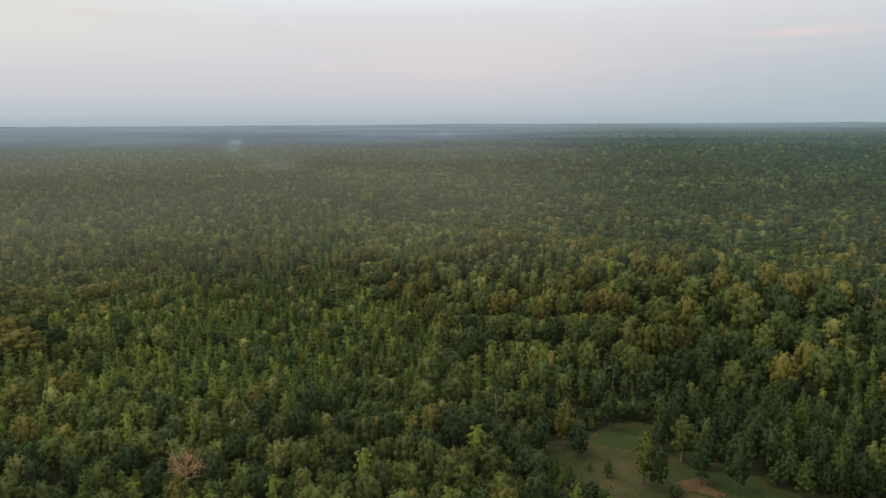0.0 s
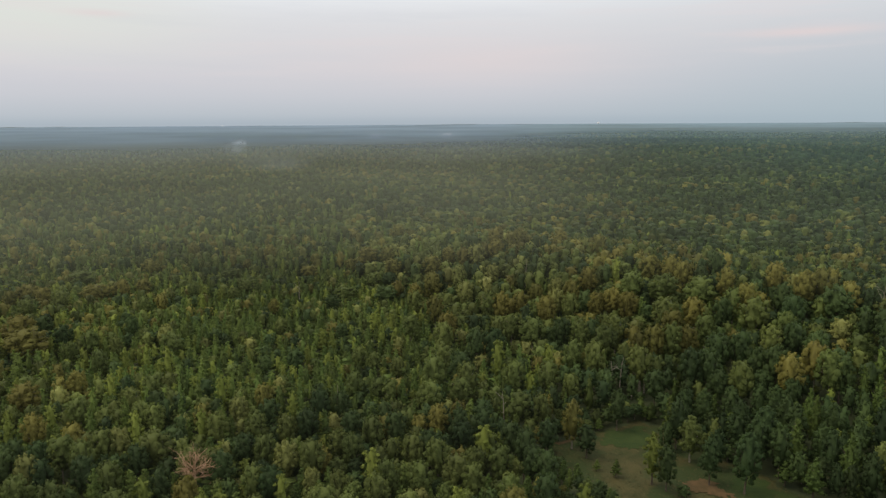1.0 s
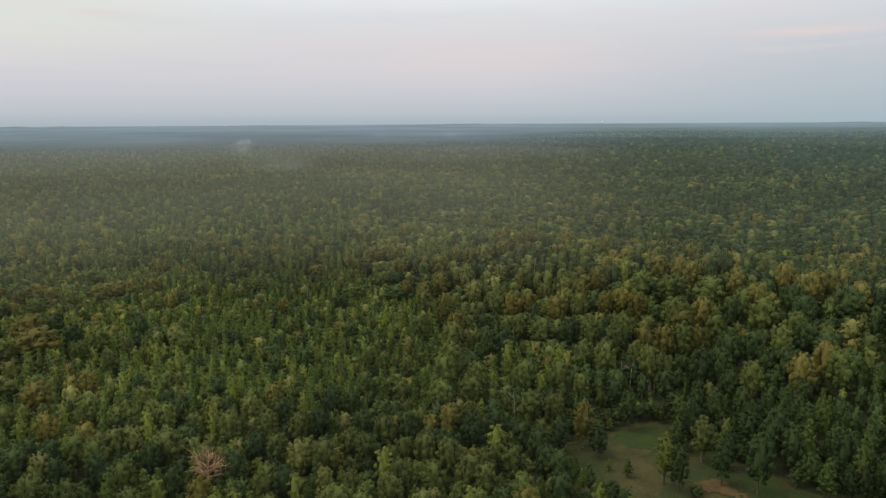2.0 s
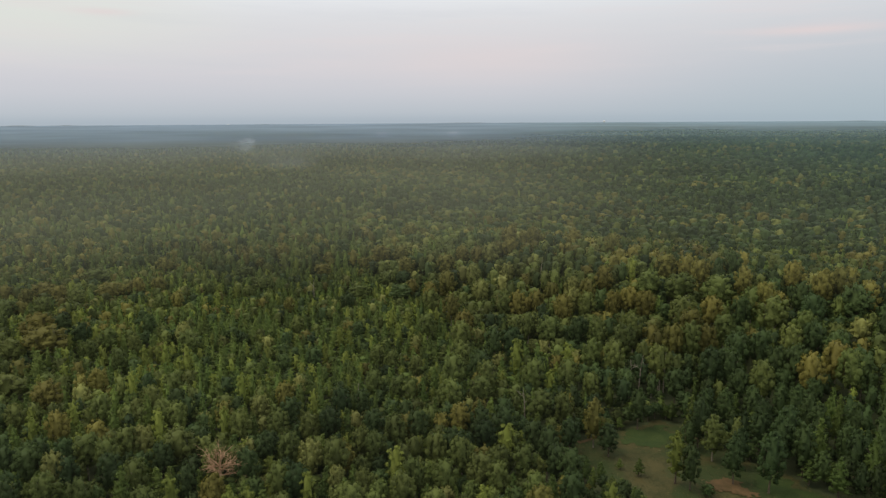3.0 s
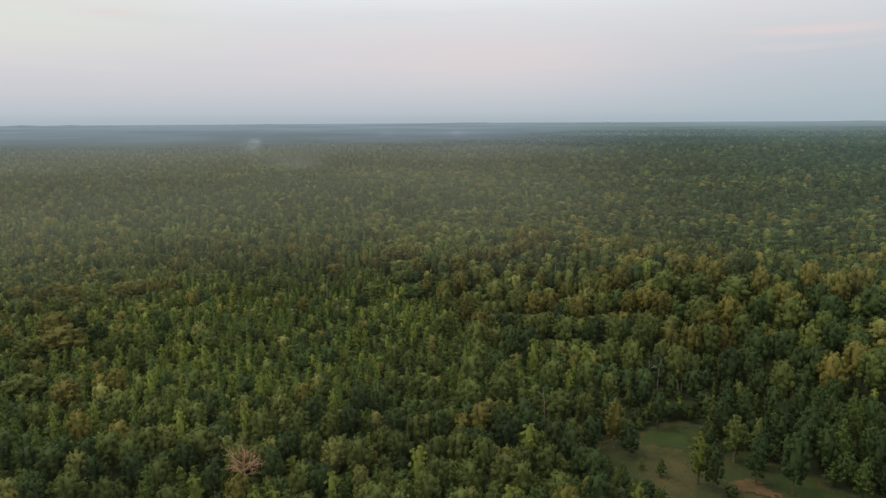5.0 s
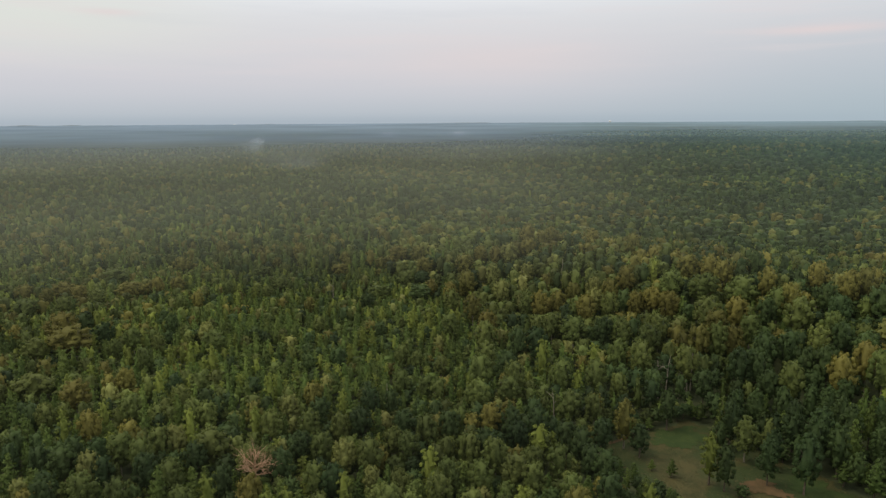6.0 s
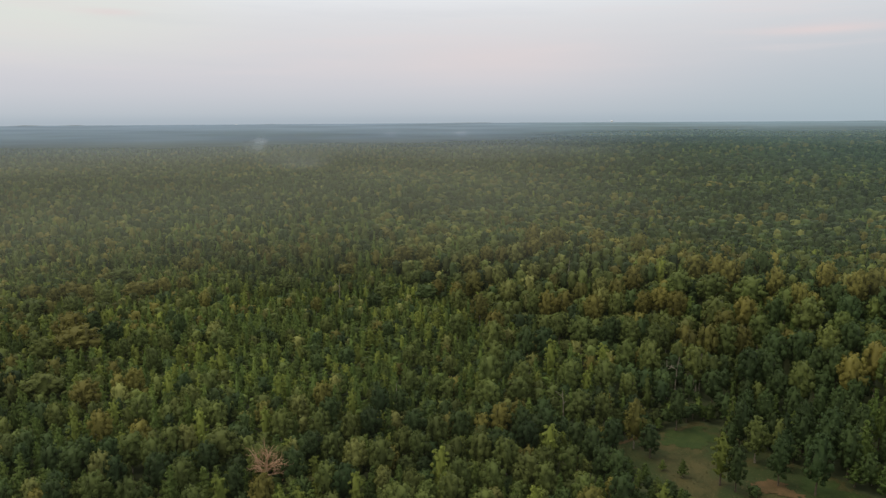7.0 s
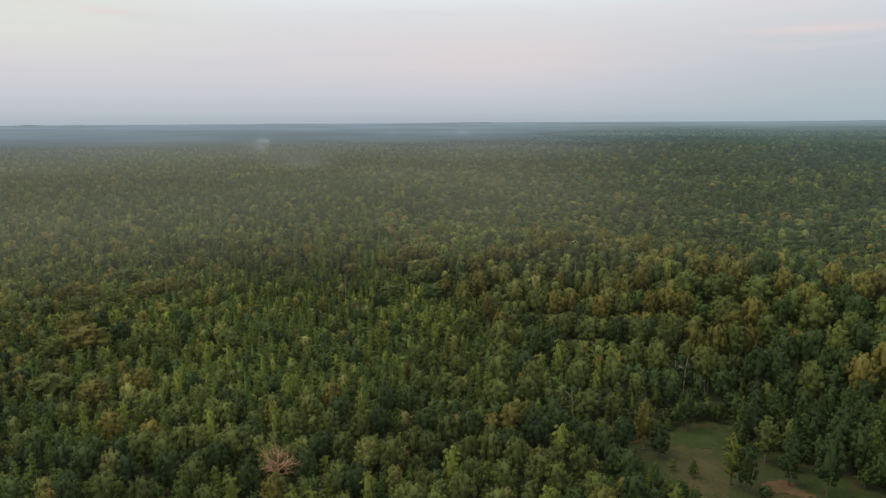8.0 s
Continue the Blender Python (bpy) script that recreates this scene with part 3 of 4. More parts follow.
# western end of the hill
stand("rust", (16.6, 312.5, 14.4, 3.6), (2.9, 307.2, 14.7, 3.6), (-11.6, 304.1, 14.9, 4.5), (-10.1, 277.5, 15.8, 3.7), (-4.3, 314.1, 14.2, 3.1),
      (14.5, 244.5, 15.8, 2.9), (21.6, 247.1, 14.1, 2.5), (27.2, 252.6, 14.2, 3.0), (39.0, 247.0, 15.0, 2.9), (29.0, 235.3, 15.8, 2.0), (46.2, 253.9,
      15.7, 2.2), (45.4, 235.9, 14.2, 2.8), (51.0, 236.1, 14.2, 3.7), (54.6, 228.6, 15.5, 2.4), (-4.2, 227.5, 15.5, 1.9), (-8.5, 248.2, 15.5, 1.7))
stand("pale", (7.7, 305.9, 15.5, 4.1), (2.5, 262.7, 15.4, 3.1), (-0.5, 283.9, 14.9, 2.4), (13.2, 281.2, 14.1, 3.3), (34.4, 254.2, 14.1, 2.2), (32.9,
      244.6, 14.3, 1.7))
stand("olive", (10.7, 246.6, 15.5, 2.5), (37.3, 237.4, 14.8, 2.8), (59.1, 243.0, 15.5, 4.2), (16.5, 225.8, 14.1, 2.7), (22.8, 219.9, 14.9, 4.1),
      (47.1, 212.5, 16.0, 3.3), (42.5, 207.0, 15.3, 4.0), (36.6, 214.1, 14.7, 2.6), (-4.4, 216.7, 15.4, 2.6), (-5.5, 196.7, 15.1, 2.4), (32.0, 198.6,
      14.6, 2.4), (37.1, 193.2, 15.6, 3.0), (13.7, 183.7, 14.4, 2.2), (23.1, 182.5, 14.5, 2.5), (1.7, 181.6, 14.6, 2.5), (-7.9, 183.7, 15.8, 2.2))
stand("green", (31.2, 217.3, 14.9, 2.6), (4.8, 210.0, 15.1, 2.5), (9.7, 208.3, 15.8, 2.3), (-0.3, 187.7, 15.6, 2.1))
stand("lime", (56.6, 256.2, 15.6, 2.2), (10.6, 198.8, 15.1, 1.4), (25.3, 196.0, 14.8, 1.9))
# young plantation
stand("rust", (-122.7, 384.6, 9.8, 3.7), (-104.6, 350.9, 9.9, 2.4), (-71.4, 354.3, 10.4, 2.7), (-70.2, 332.4, 9.5, 4.2), (-70.9, 267.8, 10.5, 2.1),
      (-51.1, 339.2, 9.4, 3.4), (-42.8, 339.2, 14.0, 5.4), (-33.2, 335.1, 13.5, 3.9), (-29.1, 314.3, 13.4, 4.2), (-16.6, 272.3, 13.7, 2.7))
stand("olive", (-97.4, 339.2, 9.4, 2.6), (-90.4, 303.2, 10.7, 4.2), (-107.1, 330.9, 9.4, 4.0), (-61.4, 240.9, 10.2, 2.3), (-46.5, 287.8, 9.9, 4.9),
      (-37.2, 306.4, 10.2, 3.6), (-30.6, 207.6, 10.7, 2.1), (-18.4, 199.0, 10.1, 2.2), (-25.4, 205.1, 9.7, 1.8), (-92.6, 288.6, 10.1, 2.5), (-16.3,
      261.5, 13.9, 3.1), (-16.3, 233.7, 13.1, 3.2))
stand("lime", (-41.9, 255.7, 9.7, 2.0), (-30.0, 249.5, 10.1, 2.5), (-23.7, 245.3, 10.3, 2.1), (-44.7, 227.8, 10.4, 2.4), (-41.1, 224.3, 10.5, 1.2),
      (-25.6, 231.1, 10.5, 2.0), (-46.8, 212.5, 9.4, 1.5), (-105.7, 293.0, 10.4, 2.1), (-97.9, 290.5, 9.8, 2.0))
stand("green", (-49.5, 272.9, 10.3, 3.2), (-40.2, 235.6, 9.6, 2.4), (-29.5, 284.2, 10.0, 5.2), (-29.9, 306.0, 9.5, 3.6), (-49.0, 206.3, 10.2, 2.5),
      (-57.5, 203.0, 9.5, 2.2))
# woods west of the plantation
stand("rust", (-149.0, 287.6, 11.9, 5.9), (-177.0, 287.2, 11.9, 5.0), (-168.2, 283.4, 11.5, 3.3), (-177.3, 275.1, 12.2, 2.7), (-190.8, 282.6, 11.7,
      4.2), (-147.4, 338.8, 12.7, 4.3), (-133.8, 298.3, 11.8, 3.2), (-114.6, 269.9, 12.2, 1.9), (-140.3, 293.8, 12.7, 2.7), (-148.1, 395.3, 11.3,
      2.4), (-142.8, 224.7, 15.9, 5.3), (-134.9, 215.0, 14.1, 6.7))
stand("olive", (-168.3, 315.2, 12.2, 6.5), (-163.9, 263.5, 11.6, 3.1), (-173.8, 255.7, 12.6, 4.6), (-119.7, 266.2, 12.0, 2.2), (-109.2, 289.7, 12.4,
      2.6), (-91.3, 218.6, 11.9, 3.6), (-118.7, 210.6, 11.4, 1.8), (-104.5, 200.1, 12.1, 2.3), (-117.7, 220.9, 12.0, 2.9), (-143.9, 210.4, 11.6, 4.2),
      (-229.7, 354.4, 11.3, 5.5), (-157.2, 275.8, 12.2, 3.7), (-108.0, 217.1, 11.2, 2.0))
stand("lime", (-100.3, 272.9, 11.6, 1.9), (-85.3, 201.5, 12.5, 1.5), (-97.9, 201.9, 12.4, 1.7), (-93.3, 205.0, 12.3, 1.7))
stand("green", (-129.2, 225.6, 12.6, 3.0), (-143.9, 240.7, 11.3, 3.3), (-111.5, 236.3, 12.4, 2.2))
stand("pale", (-96.4, 226.8, 12.1, 2.1))
# round the meadow
stand("olive", (51.2, 153.5, 11.5, 2.7))
stand("green", (57.9, 139.4, 14.0, 2.4), (52.0, 143.0, 11.0, 2.3), (66.7, 152.0, 14.0, 3.2), (42.2, 140.6, 10.8, 2.3), (28.4, 155.8, 8.4, 2.7), (47.5, 158.5, 7.5, 2.0), (62.5, 156.0, 11.0, 2.6), (55.6, 149.6, 10.0, 2.2), (63.6, 148.2, 13.2, 2.5), (45.0, 138.0, 3.0, 1.6))
stand("pine", (78.6, 139.4, 13.0, 2.6), (48.9, 162.9, 12.0, 2.2), (70.6, 136.6, 9.5, 2.4), (29.6, 149.6, 2.8, 1.0), (33.2, 146.8, 4.2, 1.4))
stand("lime", (40.0, 143.4, 12.0, 2.4))
# beyond the crest
stand("rust", (-31.9, 379.0, 16.0, 4.6), (17.6, 328.6, 17.0, 3.6), (28.2, 325.0, 16.0, 3.6), (45.4, 322.0, 15.5, 4.0), (56.8, 290.9, 16.0, 3.0),
      (-138.1, 372.3, 14.0, 3.0), (-241.1, 504.2, 15.0, 4.0), (-95.0, 359.8, 15.5, 3.2))
DEAD_AT = (-53.2, 132.6)


class Stand:
    """Joined woods of one kind."""
    def __init__(self):
        self.v, self.f, self.t, self.m, self.n = [], [], [], [], 0

    def plant(self, template, kind, x, y, z, h, r, rng, shape=""):
        v, f, n = template
        hh, ww = SIZE[shape or SHAPE[kind]]
        a = rng.uniform(0, 6.283)
        c, s = math.cos(a) * r / ww, math.sin(a) * r / ww
        out = np.empty((len(v), 3), np.float32)
        out[:, 0], out[:, 1], out[:, 2] = v[:, 0] * c - v[:, 1] * s + x, v[:, 0] * s + v[:, 1] * c + y, v[:, 2] * h / hh + z
        turned = n.astype(np.float32)
        ca, sa = math.cos(a), math.sin(a)
        turned[:, 0], turned[:, 1] = n[:, 0] * ca - n[:, 1] * sa, n[:, 0] * sa + n[:, 1] * ca
        self.m.append(turned)
        self.v.append(out)
        self.f.append(f + self.n)
        self.t.append(np.full(len(v), rng.random(), np.float32))
        self.n += len(v)


STANDS = {k: Stand() for k in KINDS}
SINGLE = []


def plant_woods():
    rng = np.random.default_rng(5)
    cells = {}

    def free(x, y, gap):
        for i in range(int(x // 6) - 1, int(x // 6) + 2):
            for j in range(int(y // 6) - 1, int(y // 6) + 2):
                for ox, oy, og in cells.get((i, j), ()):
                    if (ox - x) ** 2 + (oy - y) ** 2 < ((gap + og) * 0.5) ** 2:
                        return False
        return True

    def take(x, y, gap):
        cells.setdefault((int(x // 6), int(y // 6)), []).append((x, y, gap))

    take(*DEAD_AT, 6.5)
    # small gaps that let pale trunks show
    for gap in ((43.5, 185, 5), (48.5, 186.5, 5), (-65, 281, 5), (-95, 353, 7), (23.5, 262, 5)):
        take(*gap)
    for k, x, y, h, r in MARKED:
        take(x, y, r * 1.5)
        SINGLE.append((k, x, y, h, r))
    # low growth along the edge of the meadow
    for (x0, y0), (x1, y1) in zip(MEADOW[1:11], MEADOW[2:12]):
        for _ in range(int(math.hypot(x1 - x0, y1 - y0) / 1.1)):
            f = rng.random()
            nx, ny = y0 - y1, x1 - x0
            out = rng.uniform(0.3, 5.5) / math.hypot(nx, ny)
            x, y = x0 + f * (x1 - x0) + nx * out, y0 + f * (y1 - y0) + ny * out
            r = rng.uniform(1.2, 2.2)
            if free(x, y, r * 0.9) and not inside(x, y, MEADOW):
                take(x, y, r * 0.9)
                SINGLE.append((rng.choice(["green", "green", "green", "pine", "olive"]), x, y, r * rng.uniform(1.9, 2.8), r))
    for _ in range(260):
        x, y, r = rng.uniform(24, 92), rng.uniform(134, 190), rng.uniform(1.1, 1.8)
        if free(x, y, r * 0.8) and not inside(x, y, MEADOW):
            take(x, y, r * 0.5)
            SINGLE.append((rng.choice(["green", "green", "pine", "olive"]), x, y, r * rng.uniform(1.6, 2.6), r))
    mx, my, mh, mr = (np.array([tree[i] for tree in MARKED]) for i in (1, 2, 3, 4))

    def lower(x, y, h, r):
        """Height of a tree that stays below the crowns that stand out just behind it."""
        back = my - y
        near = (back > -1) & (back < 12) & (np.abs(mx - x * (1 + back / y)) < mr + 0.6 * r) & (mh > 6)
        if near.any():
            h = min(h, float((0.52 * mh[near] + back[near] * 64 / y).min()))
        return h

    # the nearer woods, one by one
    spread = rng.uniform((-1, 88), (1, 400), (60000, 2))
    for fx, y in spread:
        x = -8 + fx * (y * 0.66 + 22)
        if inside(x, y, MEADOW):
            continue
        k, h, r = mix_at(x, y, rng)
        if 16 < x < 31 and 110 < y < 151:
            h, r = h * 0.42, r * 0.62
        short = max(lower(x, y, h, r), 3.5)
        h, r = short, r * (0.55 + 0.45 * short / h)
        gap = r * (1.5 if y < 230 else 1.24)
        if not free(x, y, gap):
            continue
        take(x, y, gap)
        SINGLE.append((k, x, y, h, r))
    # young growth where the woods stand open
    for _ in range(16000):
        x, y, r = rng.uniform(-30, 125), rng.uniform(165, 275), rng.uniform(1.3, 2.0)
        if not inside(x, y, MEADOW) and free(x, y, r * 1.5):
            take(x, y, r * 1.6)
            SINGLE.append((rng.choice(["green", "green", "pine", "olive"]), x, y, r * rng.uniform(2.2, 3.6), r))
    # low growth under the trees
    for _ in range(6000):
        y = rng.uniform(92, 400)
        x = -8 + rng.uniform(-1, 1) * (y * 0.66 + 22)
        if 10 < x < 115 and y < 205:
            continue
        k = ("green", "pine", "olive", "pine")[rng.integers(4)]
        r = rng.uniform(1.2, 2.2)
        STANDS[k].plant(FARTHER["round"][rng.integers(8)], k, x, y, float(rise(x, y)), r * rng.uniform(1.6, 2.6), r, rng, "round")
    # farther woods, in widening cells; a thinner ring closes the place round the camera
    for y0, y1, cell, templates, grow in ((400, 760, 5.4, FAR, 1.05), (760, 1250, 6.2, FARTHER, 1.06), (1250, 1500, 7.0, LAST, 1.02), (1500, 2700, 14.0, LAST, 1.8), (2700, 3500, 21.0, LAST, 2.6)):
        ys = np.arange(y0, y1, cell)
        for y in ys:
            w = y * 0.64 + 30
            xs = np.arange(-8 - w, -8 + w, cell)
            xs = xs + rng.uniform(-0.45, 0.45, len(xs)) * cell
            py_row = y + rng.uniform(-0.45, 0.45, len(xs)) * cell
            for px, py, pz in zip(xs.tolist(), py_row.tolist(), rise(xs, py_row).tolist()):
                if px + 0.12 * py > 0 and rng.random() < 0.22:
                    continue
                k, h, r = mix_at(px, py, rng)
                far = templates[SHAPE[k]]
                h = min(h * (1 + 0.12 * (grow - 1)), 17)
                STANDS[k].plant(far[rng.integers(len(far))], k, px, py, pz, h * rng.uniform(0.8, 1.15), max(r, 2.0) * grow * rng.uniform(0.75, 1.25), rng)
    for _ in range(9000):
        a, d = rng.uniform(0, 6.283), 420 * rng.random() ** 0.75
        x, y = d * math.sin(a) - 8, d * math.cos(a)
        if (y > 88 and abs(x + 8) < y * 0.66 + 22) or inside(x, y, MEADOW):
            continue
        k, h, r = mix_at(x, y if y > 0 else 150, rng)
        if not free(x, y, r * 1.5):
            continue
        take(x, y, r * 1.5)
        made = (OUTER if d < 110 else LAST)[SHAPE[k]]
        STANDS[k].plant(made[rng.integers(6)], k, x, y, float(rise(x, y)), h, r, rng)


plant_woods()

LABEL = {
    "green": ("broadleaf_tree", "broadleaf tree with a rounded dark green crown", "tree"),
    "olive": ("broadleaf_tree", "broadleaf tree with a broad olive green crown", "tree"),
    "rust": ("broadleaf_tree", "broadleaf tree turning rusty orange brown in early autumn", "tree"),
    "pale": ("broadleaf_tree", "broadleaf tree with a pale yellowish green crown", "tree"),
    "lime": ("poplar_tree", "slender upright tree with bright light green leaves", "tree"),
    "pine": ("pine_tree", "young conical pine tree with dark green needles", "tree"),
}


def part(name, me, parent, label=""):
    ob = new(name, me)
    ob.parent = parent
    return tagged(ob, label)


def single_trees():
    rng = np.random.default_rng(8)
    stock = {}
    for k in KINDS:
        for s in {SHAPE[k], "full"}:
            hh, ww = SIZE[s]
            stock[k, s] = []
            for v, f, n in NEAR[s]:
                tv, tf = trunk_mesh(s, rng, hh, ww)
                stock[k, s].append((mesh_from("crown", v, f, LEAF[k], True, n), mesh_from("trunk", tv, tf, PALE_BARK if k in ("pale", "rust", "olive") else BARK, True)))
    left = {"broadleaf_tree": 320, "poplar_tree": 120, "pine_tree": 300, "bush": 260}
    marked = len(MARKED)
    rest = sorted(SINGLE[marked:], key=lambda q: q[2])
    for i, (k, x, y, h, r) in enumerate(SINGLE[:marked] + rest):
        name, label, category = LABEL[k]
        if h < 4.6:
            name, category = "bush", "bush"
            label = {"olive": "low olive green bush beside the meadow", "pine": "low young pine bush beside the meadow"}.get(k, "low leafy dark green bush beside the meadow")
        s = SHAPE[k]
        if s == "round" and x > 24 and y < 174 - 0.25 * max(0, x - 60):
            s = "full"
        hh, ww = SIZE[s]
        z = float(rise(x, y))
        if left[name] > 0 and (i < marked or y < 260):
            left[name] -= 1
            crown, trunk = stock[k, s][rng.integers(6)]
            tree = new(name)
            tree.empty_display_size = 0.5
            tree.matrix_basis = Matrix.LocRotScale((x, y, z), Euler((rng.normal(0, 0.02), rng.normal(0, 0.02), rng.uniform(0, 6.283))), (r / ww, r / ww, h / hh))
            tagged(tree, label, category, group="bushes round the meadow" if name == "bush" else "trees of the near woods")
            part("trunk", trunk, tree)
            part("crown", crown, tree)
        else:
            stock_far = (NEAR if y < 142 else MIDDLE if y < 245 else OUTER)[s]
            STANDS[k].plant(stock_far[rng.integers(6)], k, x, y, z, h, r, rng, s)


single_trees()

WOODS = {"green": ("broadleaf_woods", "dense woods of dark green broadleaf trees"), "olive": ("broadleaf_woods", "dense woods of olive green broadleaf trees"),
         "rust": ("broadleaf_woods", "scattered rusty brown autumn trees in the woods"), "pale": ("broadleaf_woods", "scattered pale green trees in the woods"),
         "lime": ("poplar_woods", "scattered slender bright green trees in the woods"), "pine": ("pine_woods", "dense young pine woods, dark green")}
for kind, stand in STANDS.items():
    woods = mesh_from(WOODS[kind][0], np.concatenate(stand.v), np.concatenate(stand.f), LEAF_JOINED[kind], True, np.concatenate(stand.m))
    tint = woods.attributes.new("tree_tint", "FLOAT", "POINT")
    tint.data.foreach_set("value", np.concatenate(stand.t))
    tagged(new(WOODS[kind][0], woods), WOODS[kind][1], "woods", kind="stuff")


# ---- dead tree and snags ----
def branching(rng, start, way, length, girth, depth, pieces, twist=0.5):
    p, d, path = Vector(start), Vector(way).normalized(), [Vector(start)]
    for i in range(3):
        d = (d + Vector(rng.normal(0, 0.16, 3)) + Vector((0, 0, 0.05))).normalized()
        p = p + d * length / 3
        path.append(p.copy())
    pieces.append(tube(path, [girth, girth * 0.82, girth * 0.62, girth * 0.4], 4 if depth < 2 else 6))
    if depth:
        for i in range(4 if depth > 1 else 3):
            q = path[1 + i % 3]
            side = (d + Vector(rng.normal(0, twist, 3))).normalized()
            branching(rng, q, side, length * rng.uniform(0.55, 0.75), girth * 0.5, depth - 1, pieces, twist + 0.1)


def dead_tree():
    rng = np.random.default_rng(21)
    x, y = DEAD_AT
    tree = new("dead_tree")
    tree.location = (x, y, float(rise(x, y)))
    tagged(tree, "dead tree with a wide bare reddish-brown crown", "dead tree")
    v, f = tube([(0, 0, -0.5), (0.1, 0, 3), (0, 0.2, 6.5), (0.2, 0.1, 10)], [0.34, 0.28, 0.24, 0.18], 8)
    trunk = part("trunk", mesh_from("trunk", v, f, DEAD_WOOD, True), tree)
    for i in range(12):
        a = i * 2.4 + rng.uniform(-0.2, 0.2)
        pieces = []
        way = (math.cos(a) * 1.2, math.sin(a) * 0.8, rng.uniform(0.1, 0.45) + 0.06 * i)
        branching(rng, (0, 0, 7.2 + 0.22 * i), way, rng.uniform(2.5, 3.3), 0.15, 3 if i % 2 else 2, pieces, 0.45)
        v, f = join(pieces)
        part("limb", mesh_from("limb", v, f, DEAD_WOOD), trunk)


def snag(x, y, h, lean, forks, seed):
    rng = np.random.default_rng(seed)
    tree = new("snag")
    tree.location = (x, y, float(rise(x, y)))
    tagged(tree, "bare pale dead trunk standing among leafy trees", "dead tree", group="standing dead trunks")
    v, f = tube([(0, 0, -0.5), (lean * 0.2, 0, h * 0.4), (lean * 0.5, 0.1, h * 0.75), (lean, 0.1, h)], [0.19, 0.15, 0.10, 0.04], 6)
    trunk = part("trunk", mesh_from("trunk", v, f, PALE_BARK, True), tree)
    for i in range(forks):
        pieces = []
        z = h * (0.55 + 0.4 * i / max(forks, 1))
        a = rng.uniform(0, 6.283)
        branching(rng, (lean * 0.45, 0.1, z), (math.cos(a), math.sin(a), 0.8), h * 0.16, 0.08, 1, pieces)
        v, f = join(pieces)
        part("limb", mesh_from("limb", v, f, PALE_BARK), trunk)


dead_tree()
SNAGS = [(-65.1, 286.6, 13, 0.2, 2), (43.0, 188.5, 12.5, 1.0, 3), (41.5, 190.0, 11, -0.5, 2), (46.6, 189.0, 12, 0.1, 2), (48.8, 190.5, 12, -0.2, 1),
         (50.6, 191.5, 12, 0.3, 2), (24.8, 268.0, 18, 0.8, 1), (10.5, 168.0, 11.5, -0.6, 3), (-95.0, 359.3, 13.5, 0.1, 1), (120.5, 203.0, 15.5, 0.5, 5), (-31.0, 171.0, 12, 0.2, 1)]
for i, (sx, sy, sh, sl, sf) in enumerate(SNAGS):
    snag(sx, sy, sh, sl, sf, 40 + i)


def tufts():
    rng = np.random.default_rng(31)
    n = 9000
    x, y = rng.uniform(20, 100, n), rng.uniform(106, 173, n)
    keep = inside(x, y, MEADOW)
    x, y = x[keep], y[keep]
    k = len(x)
    h, w, a = rng.uniform(0.06, 0.22, k), rng.uniform(0.1, 0.3, k), rng.uniform(0, 3.14, k)
    z = rise(x, y) + 0.1
    dx, dy = np.cos(a) * w, np.sin(a) * w
    tri = np.stack([np.stack([x - dx, y - dy, z], -1), np.stack([x + dx, y + dy, z], -1), np.stack([x - dy * 2, y + dx * 2, z + h], -1)], 1)
    tagged(new("meadow_grass", mesh_from("meadow_grass", tri.reshape(-1, 3), np.arange(3 * k).reshape(-1, 3), BLADES)), "tufts of rough grass in the clearing", "grass", kind="stuff")


tufts()


# ---- far things ----
def lathe(profile, sides=16):
    vs, fs = [], []
    for r, z in profile:
        for k in range(sides):
            vs.append((r * math.cos(2 * math.pi * k / sides), r * math.sin(2 * math.pi * k / sides), z))
    for i in range(len(profile) - 1):
        for k in range(sides):
            a, b = i * sides + k, i * sides + (k + 1) % sides
            fs.append((a, b, b + sides, a + sides))
    return np.array(vs), np.array(fs)


def water_tower(x, y, top):
    z = float(rise(x, y))
    tower = new("water_tower")
    tower.location = (x, y, z)
    h = top - z
    tagged(tower, "white water tower rising above the far woods", "water tower", group="far water towers")
    v, f = lathe([(0.1, h - 10), (3.6, h - 9.4), (5.9, h - 6.9), (6.4, h - 4.6), (5.9, h - 2.3), (3.6, h - 0.6), (0.1, h)])
    part("tank", mesh_from("tank", v, f, WHITE, True), tower)
    v, f = lathe([(1.8, -2), (1.1, 3), (1.0, h - 13), (2.0, h - 9.2)])
    part("stem", mesh_from("stem", v, f, WHITE, True), tower)


def far_building(x, y, z, wide, deep, high):
    house = new("industrial_building")
    house.location = (x, y, z)
    tagged(house, "long low pale building among the far woods", "building", group="far pale buildings")
    for name, w, d, z0, z1, mat in (("wall", wide, deep, -28, high, WHITE), ("roof", wide + 2, deep + 2, high, high + 1.5, ROOFING)):
        v = [(sx * w / 2, sy * d / 2, zz) for zz in (z0, z1) for sx, sy in ((-1, -1), (1, -1), (1, 1), (-1, 1))]
        if name == "roof":
            v += [(-w / 2, 0, z1 + 4), (w / 2, 0, z1 + 4)]
            fs = [(0, 1, 5, 4), (1, 2, 6, 5), (2, 3, 7, 6), (3, 0, 4, 7), (4, 5, 9, 8), (6, 7, 8, 9)]
        else:
            fs = [(0, 1, 5, 4), (1, 2, 6, 5), (2, 3, 7, 6), (3, 0, 4, 7)]
        part(name, mesh_from(name, v, fs, mat), house)


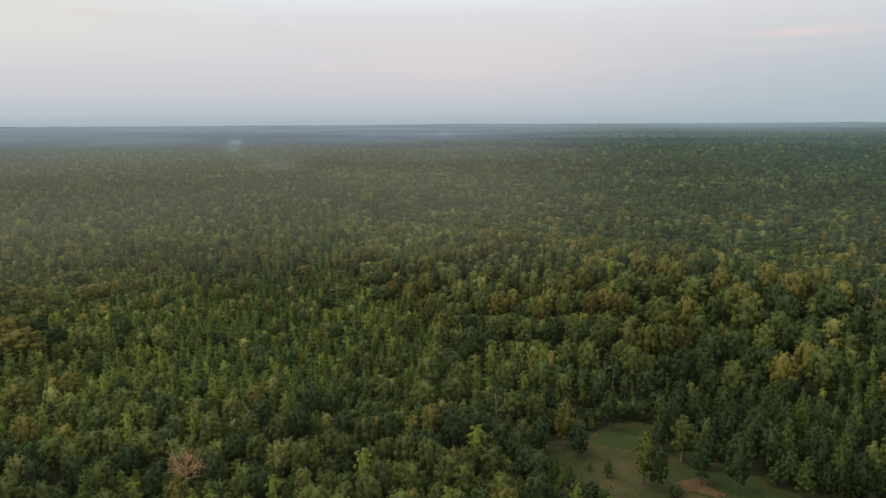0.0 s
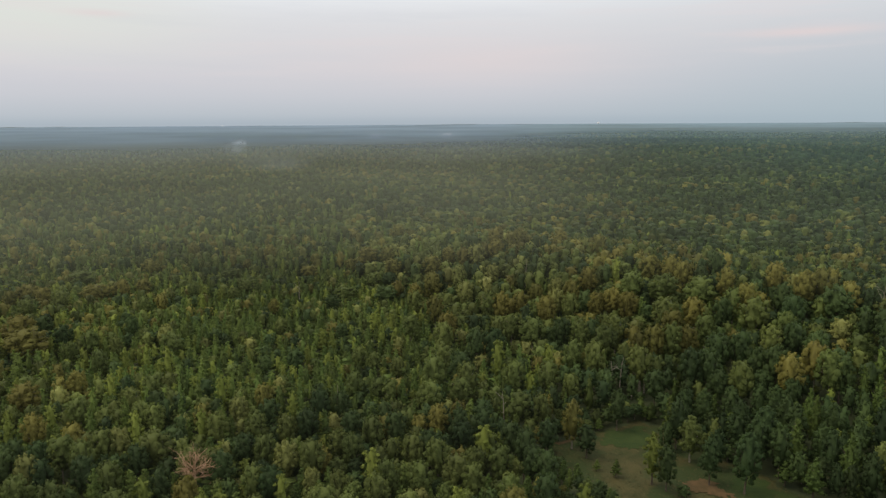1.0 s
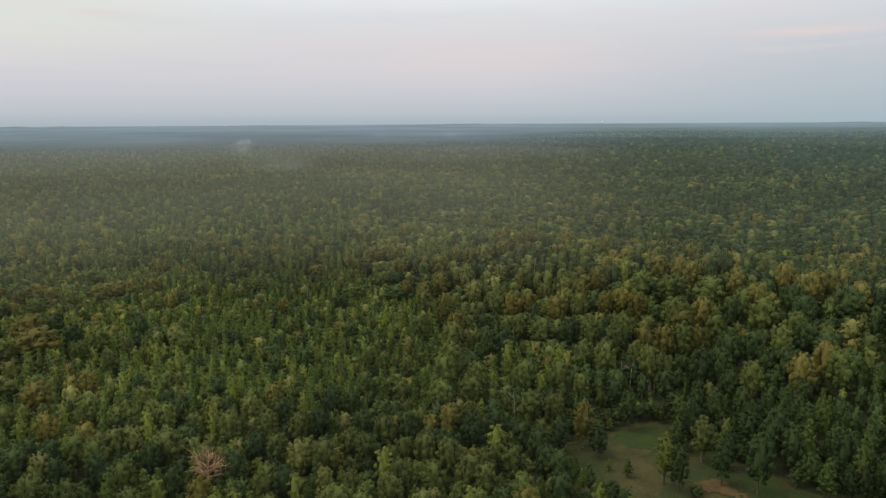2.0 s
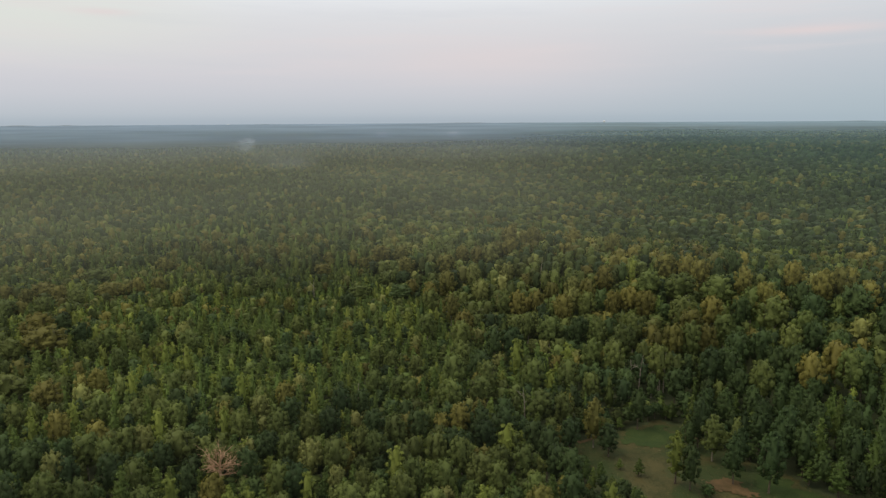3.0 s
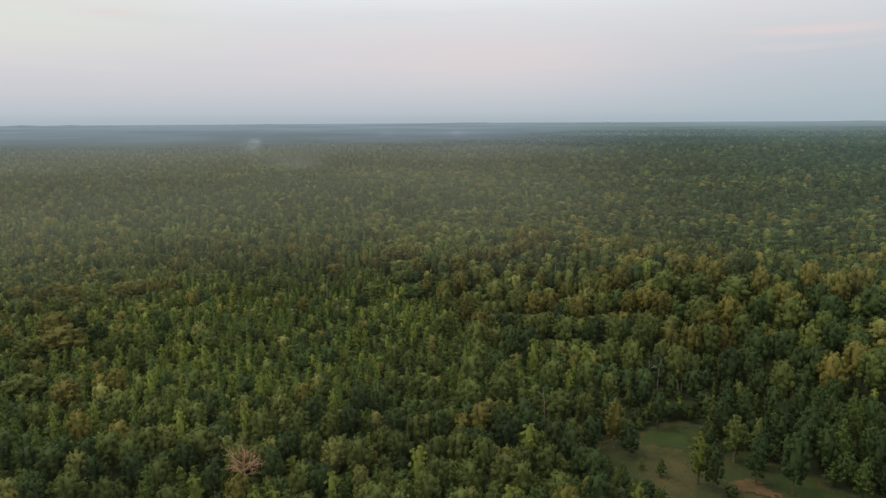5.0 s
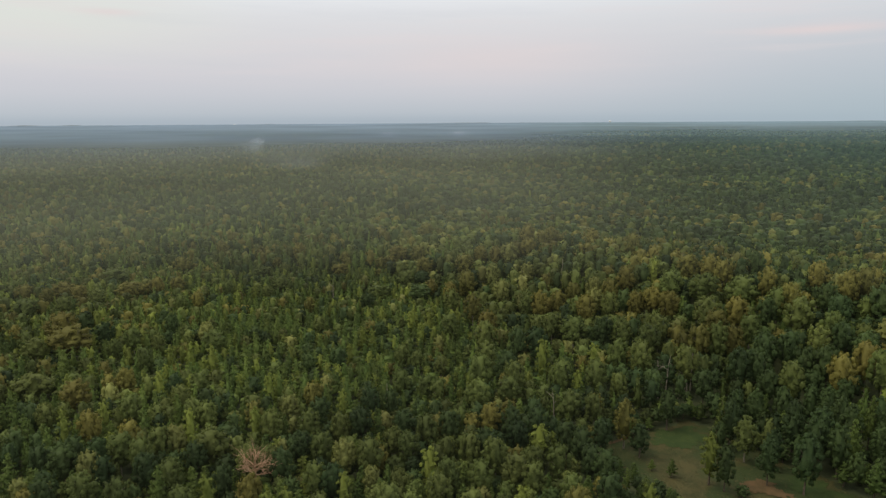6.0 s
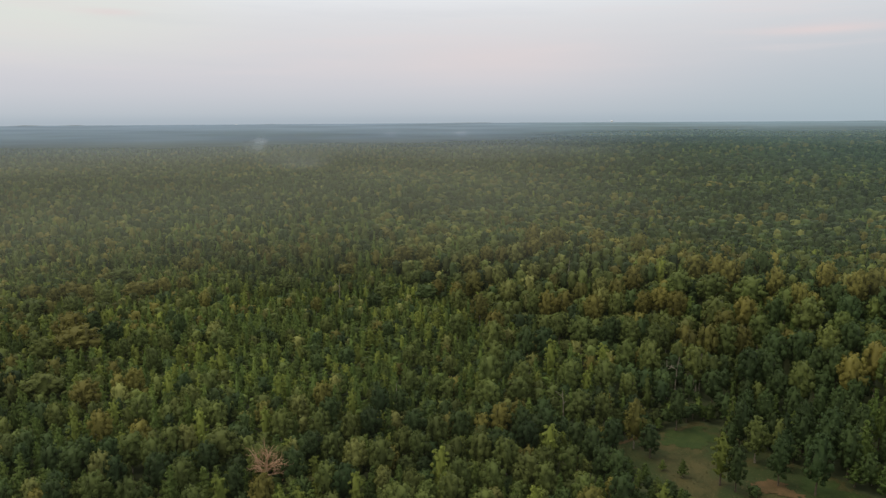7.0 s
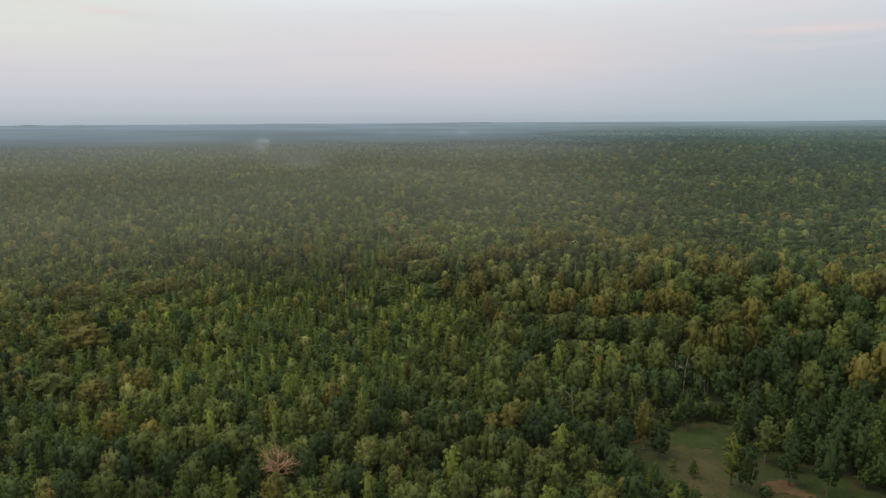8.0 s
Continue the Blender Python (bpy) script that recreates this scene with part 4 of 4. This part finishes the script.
water_tower(-1366, 4300, 64.5)
water_tower(837, 4300, 72.5)
far_building(-281, 2600, 24.7, 36, 22, 7)
far_building(-29, 2650, 26.4, 34, 20, 5)


# ---- painted haze sheet ----
# the sheet's painted cover by distance, then its heights
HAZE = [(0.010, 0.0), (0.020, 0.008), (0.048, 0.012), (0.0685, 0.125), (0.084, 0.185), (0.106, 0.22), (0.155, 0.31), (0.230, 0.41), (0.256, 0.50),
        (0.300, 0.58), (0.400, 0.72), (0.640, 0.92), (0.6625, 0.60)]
LID = [(30, 34.0), (214, 34.5), (300, 35.5), (600, 41.5), (1000, 50.0), (1600, 57.5), (2000, 61.2), (2650, 68.6)]


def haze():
    """An added see-through sheet over the woods, rising gently away, that stands in for distance haze."""
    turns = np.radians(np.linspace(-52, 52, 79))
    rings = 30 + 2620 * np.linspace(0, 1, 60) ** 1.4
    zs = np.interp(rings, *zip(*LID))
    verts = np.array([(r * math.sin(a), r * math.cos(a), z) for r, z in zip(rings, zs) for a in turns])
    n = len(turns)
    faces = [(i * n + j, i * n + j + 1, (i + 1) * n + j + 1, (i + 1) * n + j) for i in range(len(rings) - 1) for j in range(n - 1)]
    tagged(new("haze", mesh_from("haze", verts, faces, painted_haze_material("painted_haze", 4000, HAZE), True)), "see-through sheet painted as bluish distance haze over the woods", "haze", kind="structure")


haze()


# ---- smoke ----
def smoke_material(strength):
    m = bpy.data.materials.new("wood_smoke")
    m.use_nodes = True
    t = m.node_tree
    t.nodes.clear()
    coord = t.nodes.new("ShaderNodeTexCoord")
    geo = t.nodes.new("ShaderNodeNewGeometry")
    off = t.nodes.new("ShaderNodeVectorMath")
    off.operation = "LENGTH"
    centre = add(t, "ShaderNodeMapping", Location=(-1.0, 0.0, -1.0), Scale=(2.0, 0.0, 2.0))
    t.links.new(coord.outputs["Generated"], centre.inputs[0])
    t.links.new(centre.outputs[0], off.inputs[0])
    n = add(t, "ShaderNodeTexNoise", Scale=0.09, Detail=5.0, Roughness=0.6)
    t.links.new(geo.outputs["Position"], n.inputs["Vector"])
    ragged = math_node(t, "ADD", off.outputs["Value"], math_node(t, "MULTIPLY", n.outputs[0], 0.7))
    fac = math_node(t, "MULTIPLY", map_range(t, ragged, 1.25, 0.35), strength)
    tone = t.nodes.new("ShaderNodeRGB")
    tone.outputs[0].default_value = (0.66, 0.72, 0.76, 1)
    return lit_veil(m, fac, tone.outputs[0])


def smoke(x, y, z, wide, high, strength):
    """A thin curl of smoke: a bowed sheet with ragged, fading edges."""
    us, vs = np.linspace(-0.5, 0.5, 15), np.linspace(-0.5, 0.5, 13)
    verts = [(u * wide + 0.12 * wide * math.sin(v * 4), 0.25 * wide * math.cos(u * 3.1) * math.cos(v * 2.3), v * high) for v in vs for u in us]
    faces = [(i * 15 + j, i * 15 + j + 1, i * 15 + j + 16, i * 15 + j + 15) for i in range(12) for j in range(14)]
    ob = new("smoke", mesh_from("smoke", verts, faces, smoke_material(strength), True))
    ob.location = (x, y, z)
    tagged(ob, "thin pale smoke drifting up from the woods", "smoke", kind="stuff")


smoke(-290, 950, 45, 36, 26, 0.5)
smoke(-284, 956, 51, 24, 20, 0.32)
smoke(-222, 850, 31, 120, 32, 0.24)
